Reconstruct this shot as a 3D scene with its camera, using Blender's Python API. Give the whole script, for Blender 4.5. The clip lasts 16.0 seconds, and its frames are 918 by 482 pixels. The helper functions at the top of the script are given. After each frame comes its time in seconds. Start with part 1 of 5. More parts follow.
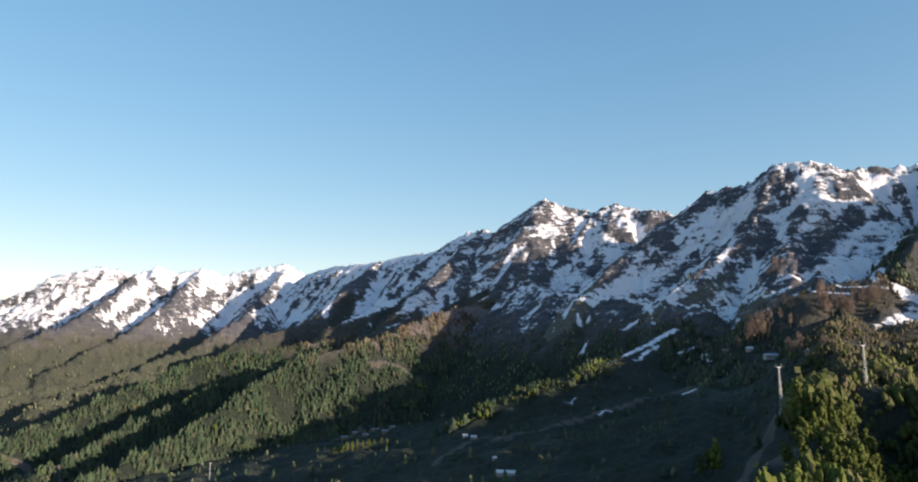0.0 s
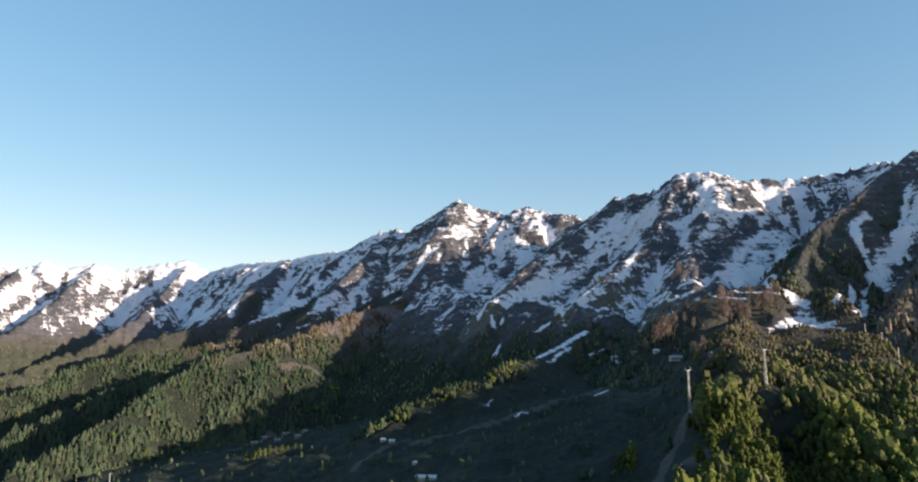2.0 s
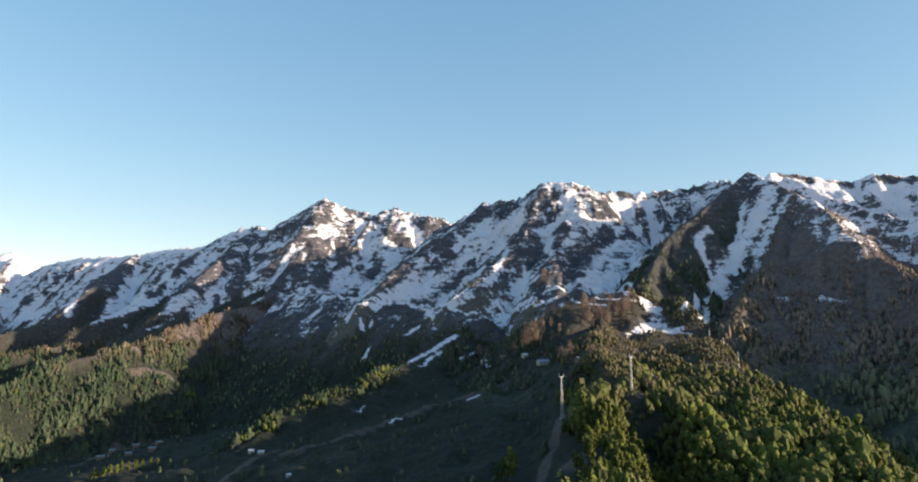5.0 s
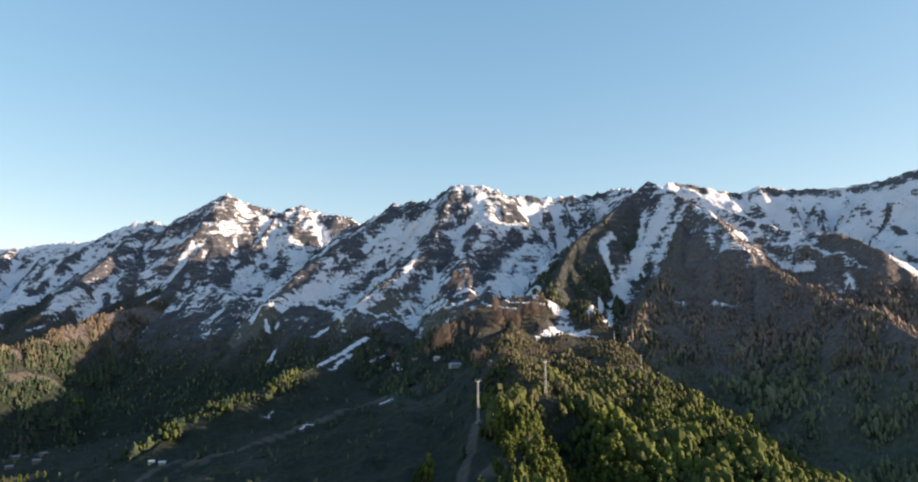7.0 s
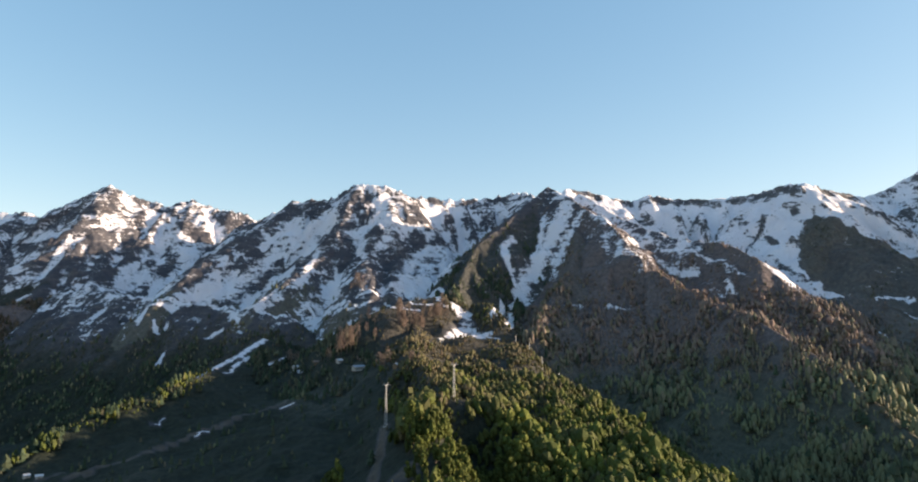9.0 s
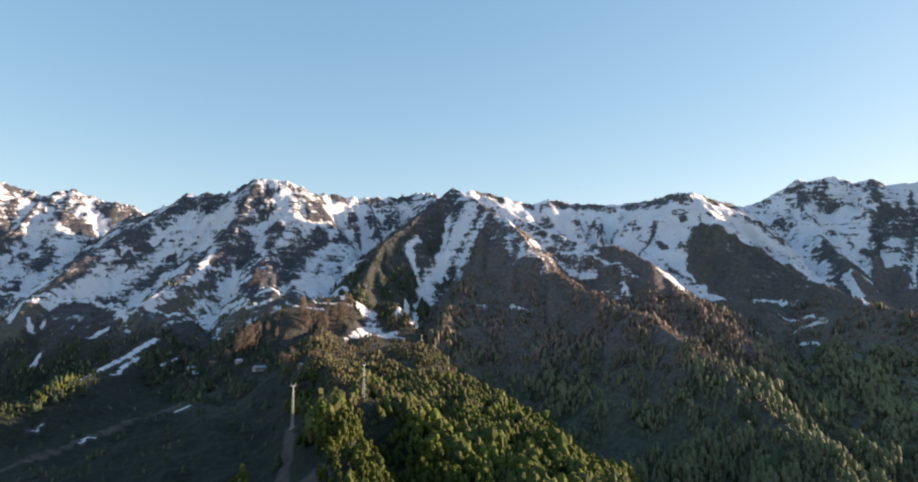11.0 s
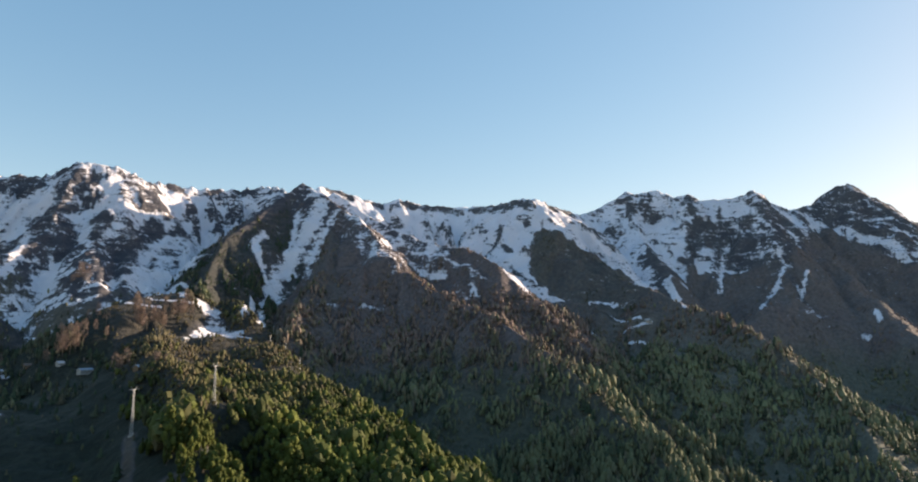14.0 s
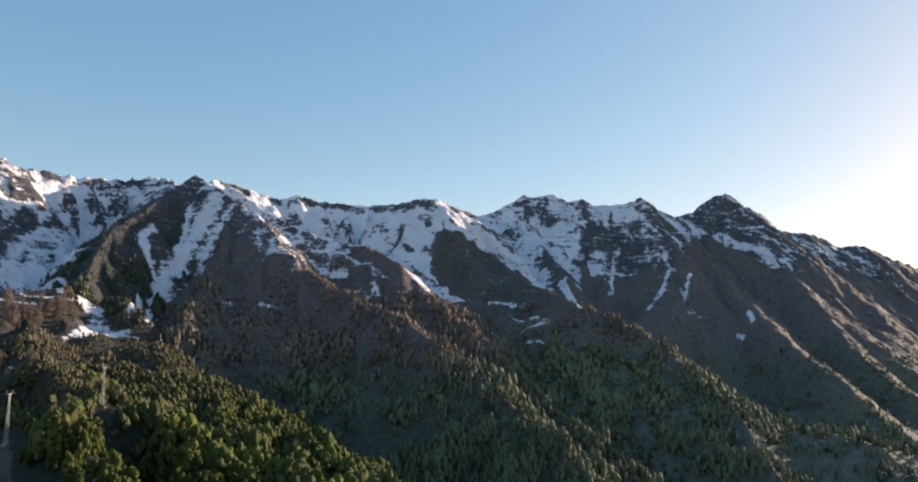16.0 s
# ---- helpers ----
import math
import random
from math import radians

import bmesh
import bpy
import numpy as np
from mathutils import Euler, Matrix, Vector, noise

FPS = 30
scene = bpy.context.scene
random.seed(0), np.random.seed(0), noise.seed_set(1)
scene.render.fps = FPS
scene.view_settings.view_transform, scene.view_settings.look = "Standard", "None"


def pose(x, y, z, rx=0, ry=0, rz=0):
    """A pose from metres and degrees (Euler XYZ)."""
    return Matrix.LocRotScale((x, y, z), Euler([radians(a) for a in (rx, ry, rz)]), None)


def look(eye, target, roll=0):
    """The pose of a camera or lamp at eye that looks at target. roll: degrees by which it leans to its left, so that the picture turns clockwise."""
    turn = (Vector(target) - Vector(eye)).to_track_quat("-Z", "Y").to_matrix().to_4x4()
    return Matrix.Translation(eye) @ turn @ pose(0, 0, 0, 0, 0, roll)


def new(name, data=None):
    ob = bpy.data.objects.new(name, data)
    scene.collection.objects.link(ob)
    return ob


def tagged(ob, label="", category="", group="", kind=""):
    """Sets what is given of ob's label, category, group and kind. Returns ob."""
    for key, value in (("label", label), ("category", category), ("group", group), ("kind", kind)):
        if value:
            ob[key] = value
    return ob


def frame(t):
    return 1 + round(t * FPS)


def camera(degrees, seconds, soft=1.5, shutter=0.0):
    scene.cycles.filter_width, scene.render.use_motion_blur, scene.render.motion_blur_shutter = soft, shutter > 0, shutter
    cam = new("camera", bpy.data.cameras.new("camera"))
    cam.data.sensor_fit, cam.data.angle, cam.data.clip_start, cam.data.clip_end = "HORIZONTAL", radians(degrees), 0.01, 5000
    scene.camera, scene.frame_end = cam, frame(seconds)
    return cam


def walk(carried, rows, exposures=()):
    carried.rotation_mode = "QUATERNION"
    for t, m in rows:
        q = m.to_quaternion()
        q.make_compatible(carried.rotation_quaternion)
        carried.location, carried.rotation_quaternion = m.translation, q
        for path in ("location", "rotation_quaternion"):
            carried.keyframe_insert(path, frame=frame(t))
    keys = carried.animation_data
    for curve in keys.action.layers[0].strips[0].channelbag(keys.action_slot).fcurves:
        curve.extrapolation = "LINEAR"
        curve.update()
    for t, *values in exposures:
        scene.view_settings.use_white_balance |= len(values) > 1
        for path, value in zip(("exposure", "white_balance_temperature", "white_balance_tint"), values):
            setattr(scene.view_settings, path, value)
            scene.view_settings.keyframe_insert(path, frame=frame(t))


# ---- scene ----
cam = camera(67.5, 16.0, soft=2.0)
METRES, EYE, TILT, LEAN, TURN = 140.0, 400.0, 8.25, 0, 0.0
ROWS = [
    (0.0, 0.0, 0.0, 0.0, 0.0, 0.0, -0.0),
    (0.5, -0.0295, 0.005, 0.0084, -2.02, -0.01, -0.29),
    (1.0, -0.0596, 0.005, 0.0199, -3.79, -0.03, -0.54),
    (1.5, -0.0873, 0.0117, 0.0316, -5.81, -0.04, -0.79),
    (2.0, -0.1161, 0.0156, 0.0415, -7.57, -0.04, -1.06),
    (2.5, -0.1443, 0.0245, 0.0526, -9.58, -0.02, -1.35),
    (3.0, -0.1731, 0.0312, 0.0608, -11.35, 0.02, -1.6),
    (3.5, -0.2012, 0.0418, 0.0712, -13.37, 0.06, -1.87),
    (6.0, -0.3383, 0.1009, 0.1223, -23.0, 0.39, -3.15),
    (6.5, -0.3673, 0.115, 0.1331, -25.07, 0.48, -3.42),
    (7.0, -0.3938, 0.1311, 0.1431, -27.19, 0.58, -3.69),
    (7.5, -0.4175, 0.147, 0.1517, -29.21, 0.72, -3.94),
    (8.0, -0.445, 0.1658, 0.1557, -31.55, 0.89, -4.24),
    (8.5, -0.4662, 0.1839, 0.157, -33.59, 1.03, -4.49),
    (9.0, -0.4917, 0.2037, 0.1574, -35.91, 1.22, -4.78),
    (11.5, -0.5918, 0.3177, 0.1416, -46.77, 2.21, -6.02),
    (12.0, -0.6112, 0.3435, 0.1371, -49.11, 2.47, -6.25),
    (12.5, -0.6254, 0.3672, 0.1313, -51.16, 2.7, -6.46),
    (13.0, -0.6426, 0.3943, 0.127, -53.51, 2.96, -6.65),
    (13.5, -0.656, 0.4182, 0.1231, -55.57, 3.19, -6.82),
    (14.0, -0.6695, 0.4489, 0.1166, -57.93, 3.48, -6.99),
    (14.5, -0.6807, 0.4743, 0.1116, -60.01, 3.73, -7.15),
    (15.0, -0.6915, 0.5057, 0.1053, -62.38, 4.03, -7.31),
    (15.5, -0.6995, 0.5336, 0.0994, -64.46, 4.29, -7.44),
    (16.0, -0.7072, 0.5661, 0.0947, -66.83, 4.6, -7.57),
]
walk(cam, [(t, pose(0, 0, EYE, TILT, LEAN, TURN) @ pose(METRES * x, METRES * y, METRES * z, 90 + pitch, roll, yaw)) for t, x, y, z, yaw, pitch, roll in ROWS],
     exposures=[(0.0, 1.33, 6500, 12.5), (4.5, 1.54, 6950, 14), (9.0, 1.68, 7350, 16), (12.5, 1.65, 7350, 16.5), (16.0, 1.33, 6900, 15.5)])

# ---- world, sun ----
SUN_AZ, SUN_EL = 122.5, 12.0          # azimuth clockwise from +y, elevation
world = bpy.data.worlds.new("sky")
scene.world = world
world.use_nodes = True
wn, wl = world.node_tree.nodes, world.node_tree.links
sky = wn.new("ShaderNodeTexSky")
sky.sky_type, sky.sun_disc = "NISHITA", False
sky.sun_elevation, sky.sun_rotation = radians(SUN_EL), radians(SUN_AZ)
sky.altitude, sky.air_density, sky.dust_density, sky.ozone_density = 600, 0.9, 0.5, 1.6
soften = wn.new("ShaderNodeGamma")
soften.inputs[1].default_value = 0.6
balance = wn.new("ShaderNodeMix")
balance.data_type, balance.blend_type = "RGBA", "MULTIPLY"
balance.inputs[0].default_value, balance.inputs[7].default_value = 1.0, (1.08, 1.06, 1.02, 1)
wl.new(sky.outputs[0], soften.inputs[0])
richer = wn.new("ShaderNodeHueSaturation")
richer.inputs["Saturation"].default_value = 1.5
wl.new(soften.outputs[0], richer.inputs["Color"])
wl.new(richer.outputs[0], balance.inputs[6])
bands, rejoin = wn.new("ShaderNodeSeparateColor"), wn.new("ShaderNodeCombineColor")
wl.new(balance.outputs[2], bands.inputs[0])
for band, power, gain in ((0, 1.12, 0.98), (1, 0.98, 0.952), (2, 0.85, 1.03)):
    raised, scaled = wn.new("ShaderNodeMath"), wn.new("ShaderNodeMath")
    raised.operation, scaled.operation = "POWER", "MULTIPLY"
    raised.inputs[1].default_value, scaled.inputs[1].default_value = power, gain
    wl.new(bands.outputs[band], raised.inputs[0])
    wl.new(raised.outputs[0], scaled.inputs[0])
    wl.new(scaled.outputs[0], rejoin.inputs[band])
wl.new(rejoin.outputs[0], wn["Background"].inputs[0])
wn["Background"].inputs[1].default_value = 0.15

sun_dir = Vector((math.sin(radians(SUN_AZ)) * math.cos(radians(SUN_EL)), math.cos(radians(SUN_AZ)) * math.cos(radians(SUN_EL)), math.sin(radians(SUN_EL))))
sun = new("sun", bpy.data.lights.new("sun", "SUN"))
sun.data.energy, sun.data.angle, sun.data.color = 3.8, radians(0.5), (1.0, 0.85, 0.66)
sun.matrix_world = look(sun_dir * 100 + Vector((0, 0, 600)), (0, 0, 600))

# ---- terrain: ridge lines and the slopes that fall from them ----
RIDGES = []


def ridge(name, group, left, right, reach, pts):
    RIDGES.append((name, group, left, right, reach, np.array(pts, float)))


# -- ridges begin
ridge("far_range", "far", 0.9, 0.9, 4500, [(-2849, 3221, 500), (-2581, 3439, 551), (-2385, 3578, 602), (-2280, 3646, 662), (-2193, 3699, 735), (-2100, 3753, 769), (-2014, 3799, 803), (-1922, 3846, 788), (-1827, 3892, 769), (-1732, 3936, 814), (-1630, 3979, 778), (-1512, 4025, 810), (-1388, 4070, 779), (-1247, 4115, 812), (-1050, 4170, 849), (-947, 4194, 798), (-597, 4258, 786)])
ridge("far_spur_1", "far", 0.83, 0.83, 4500, [(-1806, 3847, 765), (-1690, 3292, 572), (-1652, 2857, 448), (-1652, 2504, 363)])
ridge("far_spur_2", "far", 0.83, 0.83, 4500, [(-1494, 3979, 795), (-1432, 3412, 578), (-1458, 2960, 405), (-1473, 2498, 280)])
ridge("far_spur_3", "far", 0.83, 0.83, 4500, [(-1025, 4073, 821), (-978, 3256, 529), (-1035, 2709, 364), (-1142, 2336, 278), (-1238, 2056, 209)])
ridge("pyramid", "pyramid", 1.01, 1.01, 4500, [(-859, 3804, 761), (-697, 3634, 782), (-545, 3457, 782), (-377, 3278, 773), (-257, 3190, 793), (-113, 2998, 783), (-35, 2900, 813), (39, 2850, 848), (99, 2798, 847), (144, 2746, 827), (200, 2693, 870), (265, 2637, 902), (327, 2579, 937), (392, 2570, 908), (457, 2560, 892), (500, 2500, 865), (532, 2494, 882), (574, 2485, 895), (634, 2470, 877), (680, 2406, 858), (727, 2392, 852), (764, 2380, 833), (899, 2333, 783)])
ridge("pyramid_spur_1", "pyramid", 1, 1, 4500, [(327, 2579, 932), (254, 2437, 779), (193, 2342, 683), (124, 2197, 571)])
ridge("pyramid_spur_2", "pyramid", 0.88, 0.88, 4500, [(-35, 2900, 813), (-193, 2693, 656), (-303, 2482, 509), (-427, 2362, 440)])
ridge("pyramid_spur_3", "pyramid", 0.88, 0.88, 4500, [(-377, 3278, 773), (-473, 2861, 598), (-546, 2644, 471), (-770, 2379, 384)])
ridge("pyramid_spur_4", "pyramid", 1, 1, 4500, [(500, 2500, 865), (406, 2345, 724), (276, 2213, 614)])
ridge("pyramid_spur_5", "pyramid", 0.88, 0.88, 4500, [(111, 2798, 845), (-9, 2600, 714), (-128, 2347, 562), (-175, 2193, 487)])
ridge("bench", "pyramid", 0.85, 0.85, 4500, [(146, 1995, 538), (245, 1733, 517), (332, 1586, 496), (397, 1478, 483), (431, 1385, 470), (466, 1320, 463)])
ridge("forest_spur_1", "spur", 0.85, 0.85, 4500, [(150, 2045, 533), (-23, 1950, 485), (-131, 1845, 440), (-211, 1737, 403), (-306, 1621, 376), (-359, 1559, 351), (-425, 1439, 296), (-462, 1343, 264), (-501, 1253, 228), (-541, 1127, 200), (-561, 1004, 183)])
ridge("forest_spur_2", "spur", 0.85, 0.85, 4500, [(-352, 1867, 377), (-471, 1789, 336), (-551, 1714, 304), (-608, 1641, 274), (-668, 1563, 242), (-708, 1490, 213), (-718, 1374, 184), (-741, 1247, 169)])
ridge("forest_spur_3", "spur", 0.85, 0.85, 4500, [(-278, 2283, 423), (-489, 2196, 386), (-628, 2108, 369), (-766, 2009, 333), (-836, 1872, 287), (-911, 1781, 249), (-963, 1696, 215), (-988, 1564, 191), (-1015, 1426, 170)])
ridge("shoulder", "hill", 0.42, 0.9, 4500, [(393, 1271, 424), (322, 1208, 395), (257, 1152, 369), (200, 1102, 353), (140, 1071, 336), (84, 1047, 321), (39, 1019, 304), (5, 1000, 288), (-28, 985, 269), (-66, 958, 238)])
ridge("hill", "hill", 0.4, 0.5, -500, [(673, 1100, 501), (586, 1115, 485), (569, 1022, 440), (473, 881, 405), (406, 747, 381), (355, 621, 365), (303, 564, 343), (259, 508, 328), (227, 457, 314), (187, 387, 301), (140, 299, 290), (102, 228, 274)])
ridge("hill_mid", "hill", 0.16, 0.4, -140, [(589, 908, 399), (531, 763, 371), (477, 653, 345), (437, 570, 322), (391, 490, 307), (329, 396, 295), (263, 307, 276), (197, 231, 262)])
ridge("hill_flank", "hill", 1.2, 0.25, 4500, [(672, 926, 414), (671, 869, 407), (603, 701, 351), (556, 608, 334), (509, 511, 322), (467, 453, 307), (421, 383, 301), (342, 289, 292), (273, 211, 271), (209, 163, 249)])
ridge("jagged", "jagged", 1.1, 1.1, 4500, [(641, 2209, 772), (657, 2047, 772), (665, 1886, 784), (685, 1826, 800), (715, 1782, 803), (741, 1750, 798), (772, 1714, 815), (802, 1678, 835), (856, 1640, 834), (889, 1622, 825), (930, 1622, 806), (1003, 1672, 818), (989, 1662, 822), (1062, 1650, 821), (1130, 1626, 824), (1210, 1589, 837), (1257, 1550, 845), (1242, 1470, 829)])
ridge("jagged_spur_1", "jagged", 0.97, 0.97, 4500, [(685, 1826, 800), (529, 1773, 676), (403, 1703, 588), (298, 1623, 501)])
ridge("jagged_spur_2", "jagged", 1.03, 1.03, 4500, [(802, 1678, 832), (690, 1575, 686), (572, 1494, 580), (440, 1413, 488)])
ridge("jagged_spur_3", "jagged", 1.03, 1.03, 4500, [(883, 1626, 818), (786, 1507, 700), (702, 1438, 617), (601, 1264, 520)])
ridge("jagged_spur_4", "jagged", 0.73, 0.73, 4500, [(896, 1561, 718), (809, 1450, 638), (701, 1326, 560), (630, 1228, 506)])
ridge("bowl", "bowl", 1.01, 1.01, 4500, [(1278, 1367, 828), (1383, 1403, 846), (1416, 1367, 833), (1437, 1344, 819), (1516, 1328, 817), (1546, 1291, 830), (1593, 1229, 816), (1645, 1155, 808), (1684, 1094, 810), (1670, 1020, 808), (1653, 948, 813), (1649, 890, 809), (1697, 860, 796), (1724, 846, 790), (1855, 843, 790)])
ridge("bowl_spur", "bowl", 0.75, 0.94, 4500, [(1629, 888, 799), (1585, 840, 715), (1557, 726, 641), (1513, 616, 569), (1445, 496, 519), (1409, 434, 490), (1358, 337, 455), (1292, 239, 404), (1227, 183, 361), (1151, 125, 318), (1082, 99, 290), (1002, 77, 260), (902, 47, 228)])
ridge("cone_left", "cone", 1.04, 1.04, 4500, [(1141, 1291, 807), (1062, 1281, 754), (955, 1255, 682), (869, 1233, 632), (801, 1185, 578), (710, 1102, 509), (638, 1019, 452)])
ridge("cone_mid", "cone", 0.98, 0.98, 4500, [(1143, 1289, 804), (1138, 1209, 742), (1058, 1106, 650), (951, 1029, 560), (840, 983, 484), (736, 902, 422)])
ridge("cone_right", "cone", 0.85, 0.85, 4500, [(1144, 1274, 798), (1127, 1090, 691), (1082, 989, 622), (1048, 906, 558), (1028, 815, 512), (1007, 723, 480), (970, 632, 448), (921, 537, 407), (884, 472, 375), (843, 411, 340), (791, 345, 304), (743, 294, 274), (683, 247, 246), (611, 198, 209), (497, 153, 195)])
ridge("cone_outer", "cone", 0.78, 0.91, 4500, [(1233, 1270, 795), (1235, 1149, 724), (1222, 1040, 664), (1241, 949, 644), (1245, 871, 618), (1232, 778, 574), (1220, 719, 528), (1213, 666, 488), (1134, 573, 428), (1103, 514, 387), (1060, 456, 349), (1007, 390, 312), (935, 309, 271), (859, 231, 238), (796, 175, 217), (700, 126, 194), (602, 88, 178)])
ridge("east", "east", 1.08, 1.08, 4500, [(1941, 898, 800), (2012, 853, 825), (2054, 826, 850), (2085, 796, 873), (2095, 767, 898), (2106, 730, 885), (2122, 674, 895), (2136, 618, 867), (2145, 581, 879), (2153, 544, 854), (2167, 471, 850), (2180, 389, 865), (2216, 349, 839), (2292, 294, 815)])
ridge("dome", "dome", 1.04, 1.04, 4500, [(2340, 317, 823), (2397, 236, 850), (2449, 203, 898), (2450, 170, 912), (2451, 133, 911), (2452, 107, 890), (2452, 56, 825), (2501, -14, 783), (2546, -104, 777), (2592, -159, 766), (2636, -221, 731), (2677, -304, 735), (2720, -356, 713), (2829, -588, 611), (2944, -922, 489)])
ridge("east_spur_1", "east", 0.94, 0.94, 4500, [(2094, 767, 894), (1897, 661, 702), (1696, 524, 571)])
ridge("east_spur_2", "east", 0.94, 0.94, 4500, [(2180, 389, 861), (1989, 302, 684), (1790, 286, 536), (1601, 341, 446)])
ridge("east_spur_3", "east", 0.88, 0.88, 4500, [(2292, 294, 815), (2048, 197, 633), (1852, 87, 501), (1701, 5, 413), (1546, -70, 340)])
ridge("dome_spur", "dome", 0.85, 0.85, 4500, [(2452, 124, 904), (2282, 46, 704), (2047, -73, 533), (1840, -148, 388), (1680, -209, 312)])
ridge("low_hill_1", "lowhill", 0.3, 0.3, 4500, [(1602, 96, 288), (1601, 15, 301), (1547, -56, 284), (1493, -99, 269), (1434, -164, 254)])
ridge("low_hill_2", "lowhill", 0.3, 0.3, 4500, [(1202, 50, 260), (1200, -1, 271), (1147, -44, 270), (1092, -87, 261)])
ridge("wooded_knoll_1", "bowl", 0.62, 0.62, 4500, [(1263, 432, 399), (1258, 398, 395), (1246, 352, 386), (1192, 305, 337), (1131, 272, 286), (1085, 254, 248)])
ridge("wooded_knoll_2", "bowl", 0.62, 0.62, 4500, [(1205, 281, 343), (1179, 249, 333), (1137, 189, 309), (1082, 150, 278), (1011, 119, 254)])
# -- ridges end
GROUPS = ["ground"] + sorted({r[1] for r in RIDGES})
ROUGH = {"pyramid": 1.0, "jagged": 1.0, "east": 0.65, "dome": 0.7, "far": 2.6, "bowl": 0.7, "cone": 0.4}
rough_of = np.array([ROUGH[g] if g in ROUGH else 0.1 for g in GROUPS])
HILL, DOME, BOWL, CONE = GROUPS.index("hill"), GROUPS.index("dome"), GROUPS.index("bowl"), GROUPS.index("cone")
spur_line = np.array(["spur" in r[0] or "right" in r[0] or "outer" in r[0] for r in RIDGES] + [False])
JAG, PYR = [r[0] for r in RIDGES].index("jagged"), [r[0] for r in RIDGES].index("pyramid")
soft_line = np.array([r[0] in ("dome_spur", "east_spur_2", "east_spur_3") for r in RIDGES] + [False])
_rng = np.random.RandomState(7)
_perm = np.tile(_rng.permutation(256), 3)
_ang = _rng.rand(256) * 2 * np.pi


def perlin(x, y, seed=0):
    xi, yi = np.floor(x).astype(int), np.floor(y).astype(int)
    fx, fy = x - xi, y - yi
    u, v = fx * fx * fx * (fx * (fx * 6 - 15) + 10), fy * fy * fy * (fy * (fy * 6 - 15) + 10)

    def g(ix, iy, dx, dy):
        a = _ang[_perm[_perm[(ix + seed * 37) & 255] + (iy & 255)]]
        return np.cos(a) * dx + np.sin(a) * dy

    a, b = g(xi, yi, fx, fy), g(xi + 1, yi, fx - 1, fy)
    c, d = g(xi, yi + 1, fx, fy - 1), g(xi + 1, yi + 1, fx - 1, fy - 1)
    return ((a + (b - a) * u) * (1 - v) + (c + (d - c) * u) * v) * 1.5


def fbm(x, y, size, octaves, seed=0, ridged=False):
    out, amp, total = 0.0, 1.0, 0.0
    for o in range(octaves):
        n = perlin(x / size + 3.7 * o, y / size - 1.9 * o, seed + o)
        out = out + amp * (1 - 2 * np.abs(n) if ridged else n)
        total += amp
        amp, size = amp * 0.5, size * 0.5
    return out / total


def smooth(a, b, x):
    t = np.clip((x - a) / (b - a), 0, 1)
    return t * t * (3 - 2 * t)


def ravine(x, y):
    """The wooded ravine in the front of the hill: 1 along its bed, 0 outside."""
    cut = np.zeros(x.shape)
    for (ax, ay), (bx, by) in (((352, 606), (347, 575)), ((347, 575), (335, 535)), ((335, 535), (310, 480)), ((310, 480), (272, 415))):
        t = np.clip(((x - ax) * (bx - ax) + (y - ay) * (by - ay)) / ((bx - ax) ** 2 + (by - ay) ** 2), 0, 1)
        cut = np.maximum(cut, np.exp(-((x - ax - t * (bx - ax)) ** 2 + (y - ay - t * (by - ay)) ** 2) / 29.0 ** 2) * smooth(612, 584, ay + t * (by - ay)))
    return cut


def dell(x, y):
    """A dell added behind the crest, above the ravine, to keep that flank in shade: 1 along its bed, 0 outside."""
    cut = np.zeros(x.shape)
    for (ax, ay), (bx, by) in (((388, 775), (362, 700)), ((362, 700), (347, 648))):
        t = np.clip(((x - ax) * (bx - ax) + (y - ay) * (by - ay)) / ((bx - ax) ** 2 + (by - ay) ** 2), 0, 1)
        cut = np.maximum(cut, np.exp(-((x - ax - t * (bx - ax)) ** 2 + (y - ay - t * (by - ay)) ** 2) / 19.0 ** 2))
    return cut


ROUNDED = ("wooded_knoll_1", "wooded_knoll_2", "dome_spur", "east_spur_2", "east_spur_3", "jagged_spur_1", "jagged_spur_2", "jagged_spur_3", "pyramid_spur_2", "pyramid_spur_3", "pyramid_spur_5")
WANDER = ("jagged_spur_1", "jagged_spur_2", "jagged_spur_3", "jagged_spur_4", "pyramid_spur_1", "pyramid_spur_2", "pyramid_spur_3", "pyramid_spur_4", "pyramid_spur_5", "dome_spur", "east_spur_2", "east_spur_3", "far_spur_1", "far_spur_2", "far_spur_3", "forest_spur_1", "forest_spur_2", "forest_spur_3")


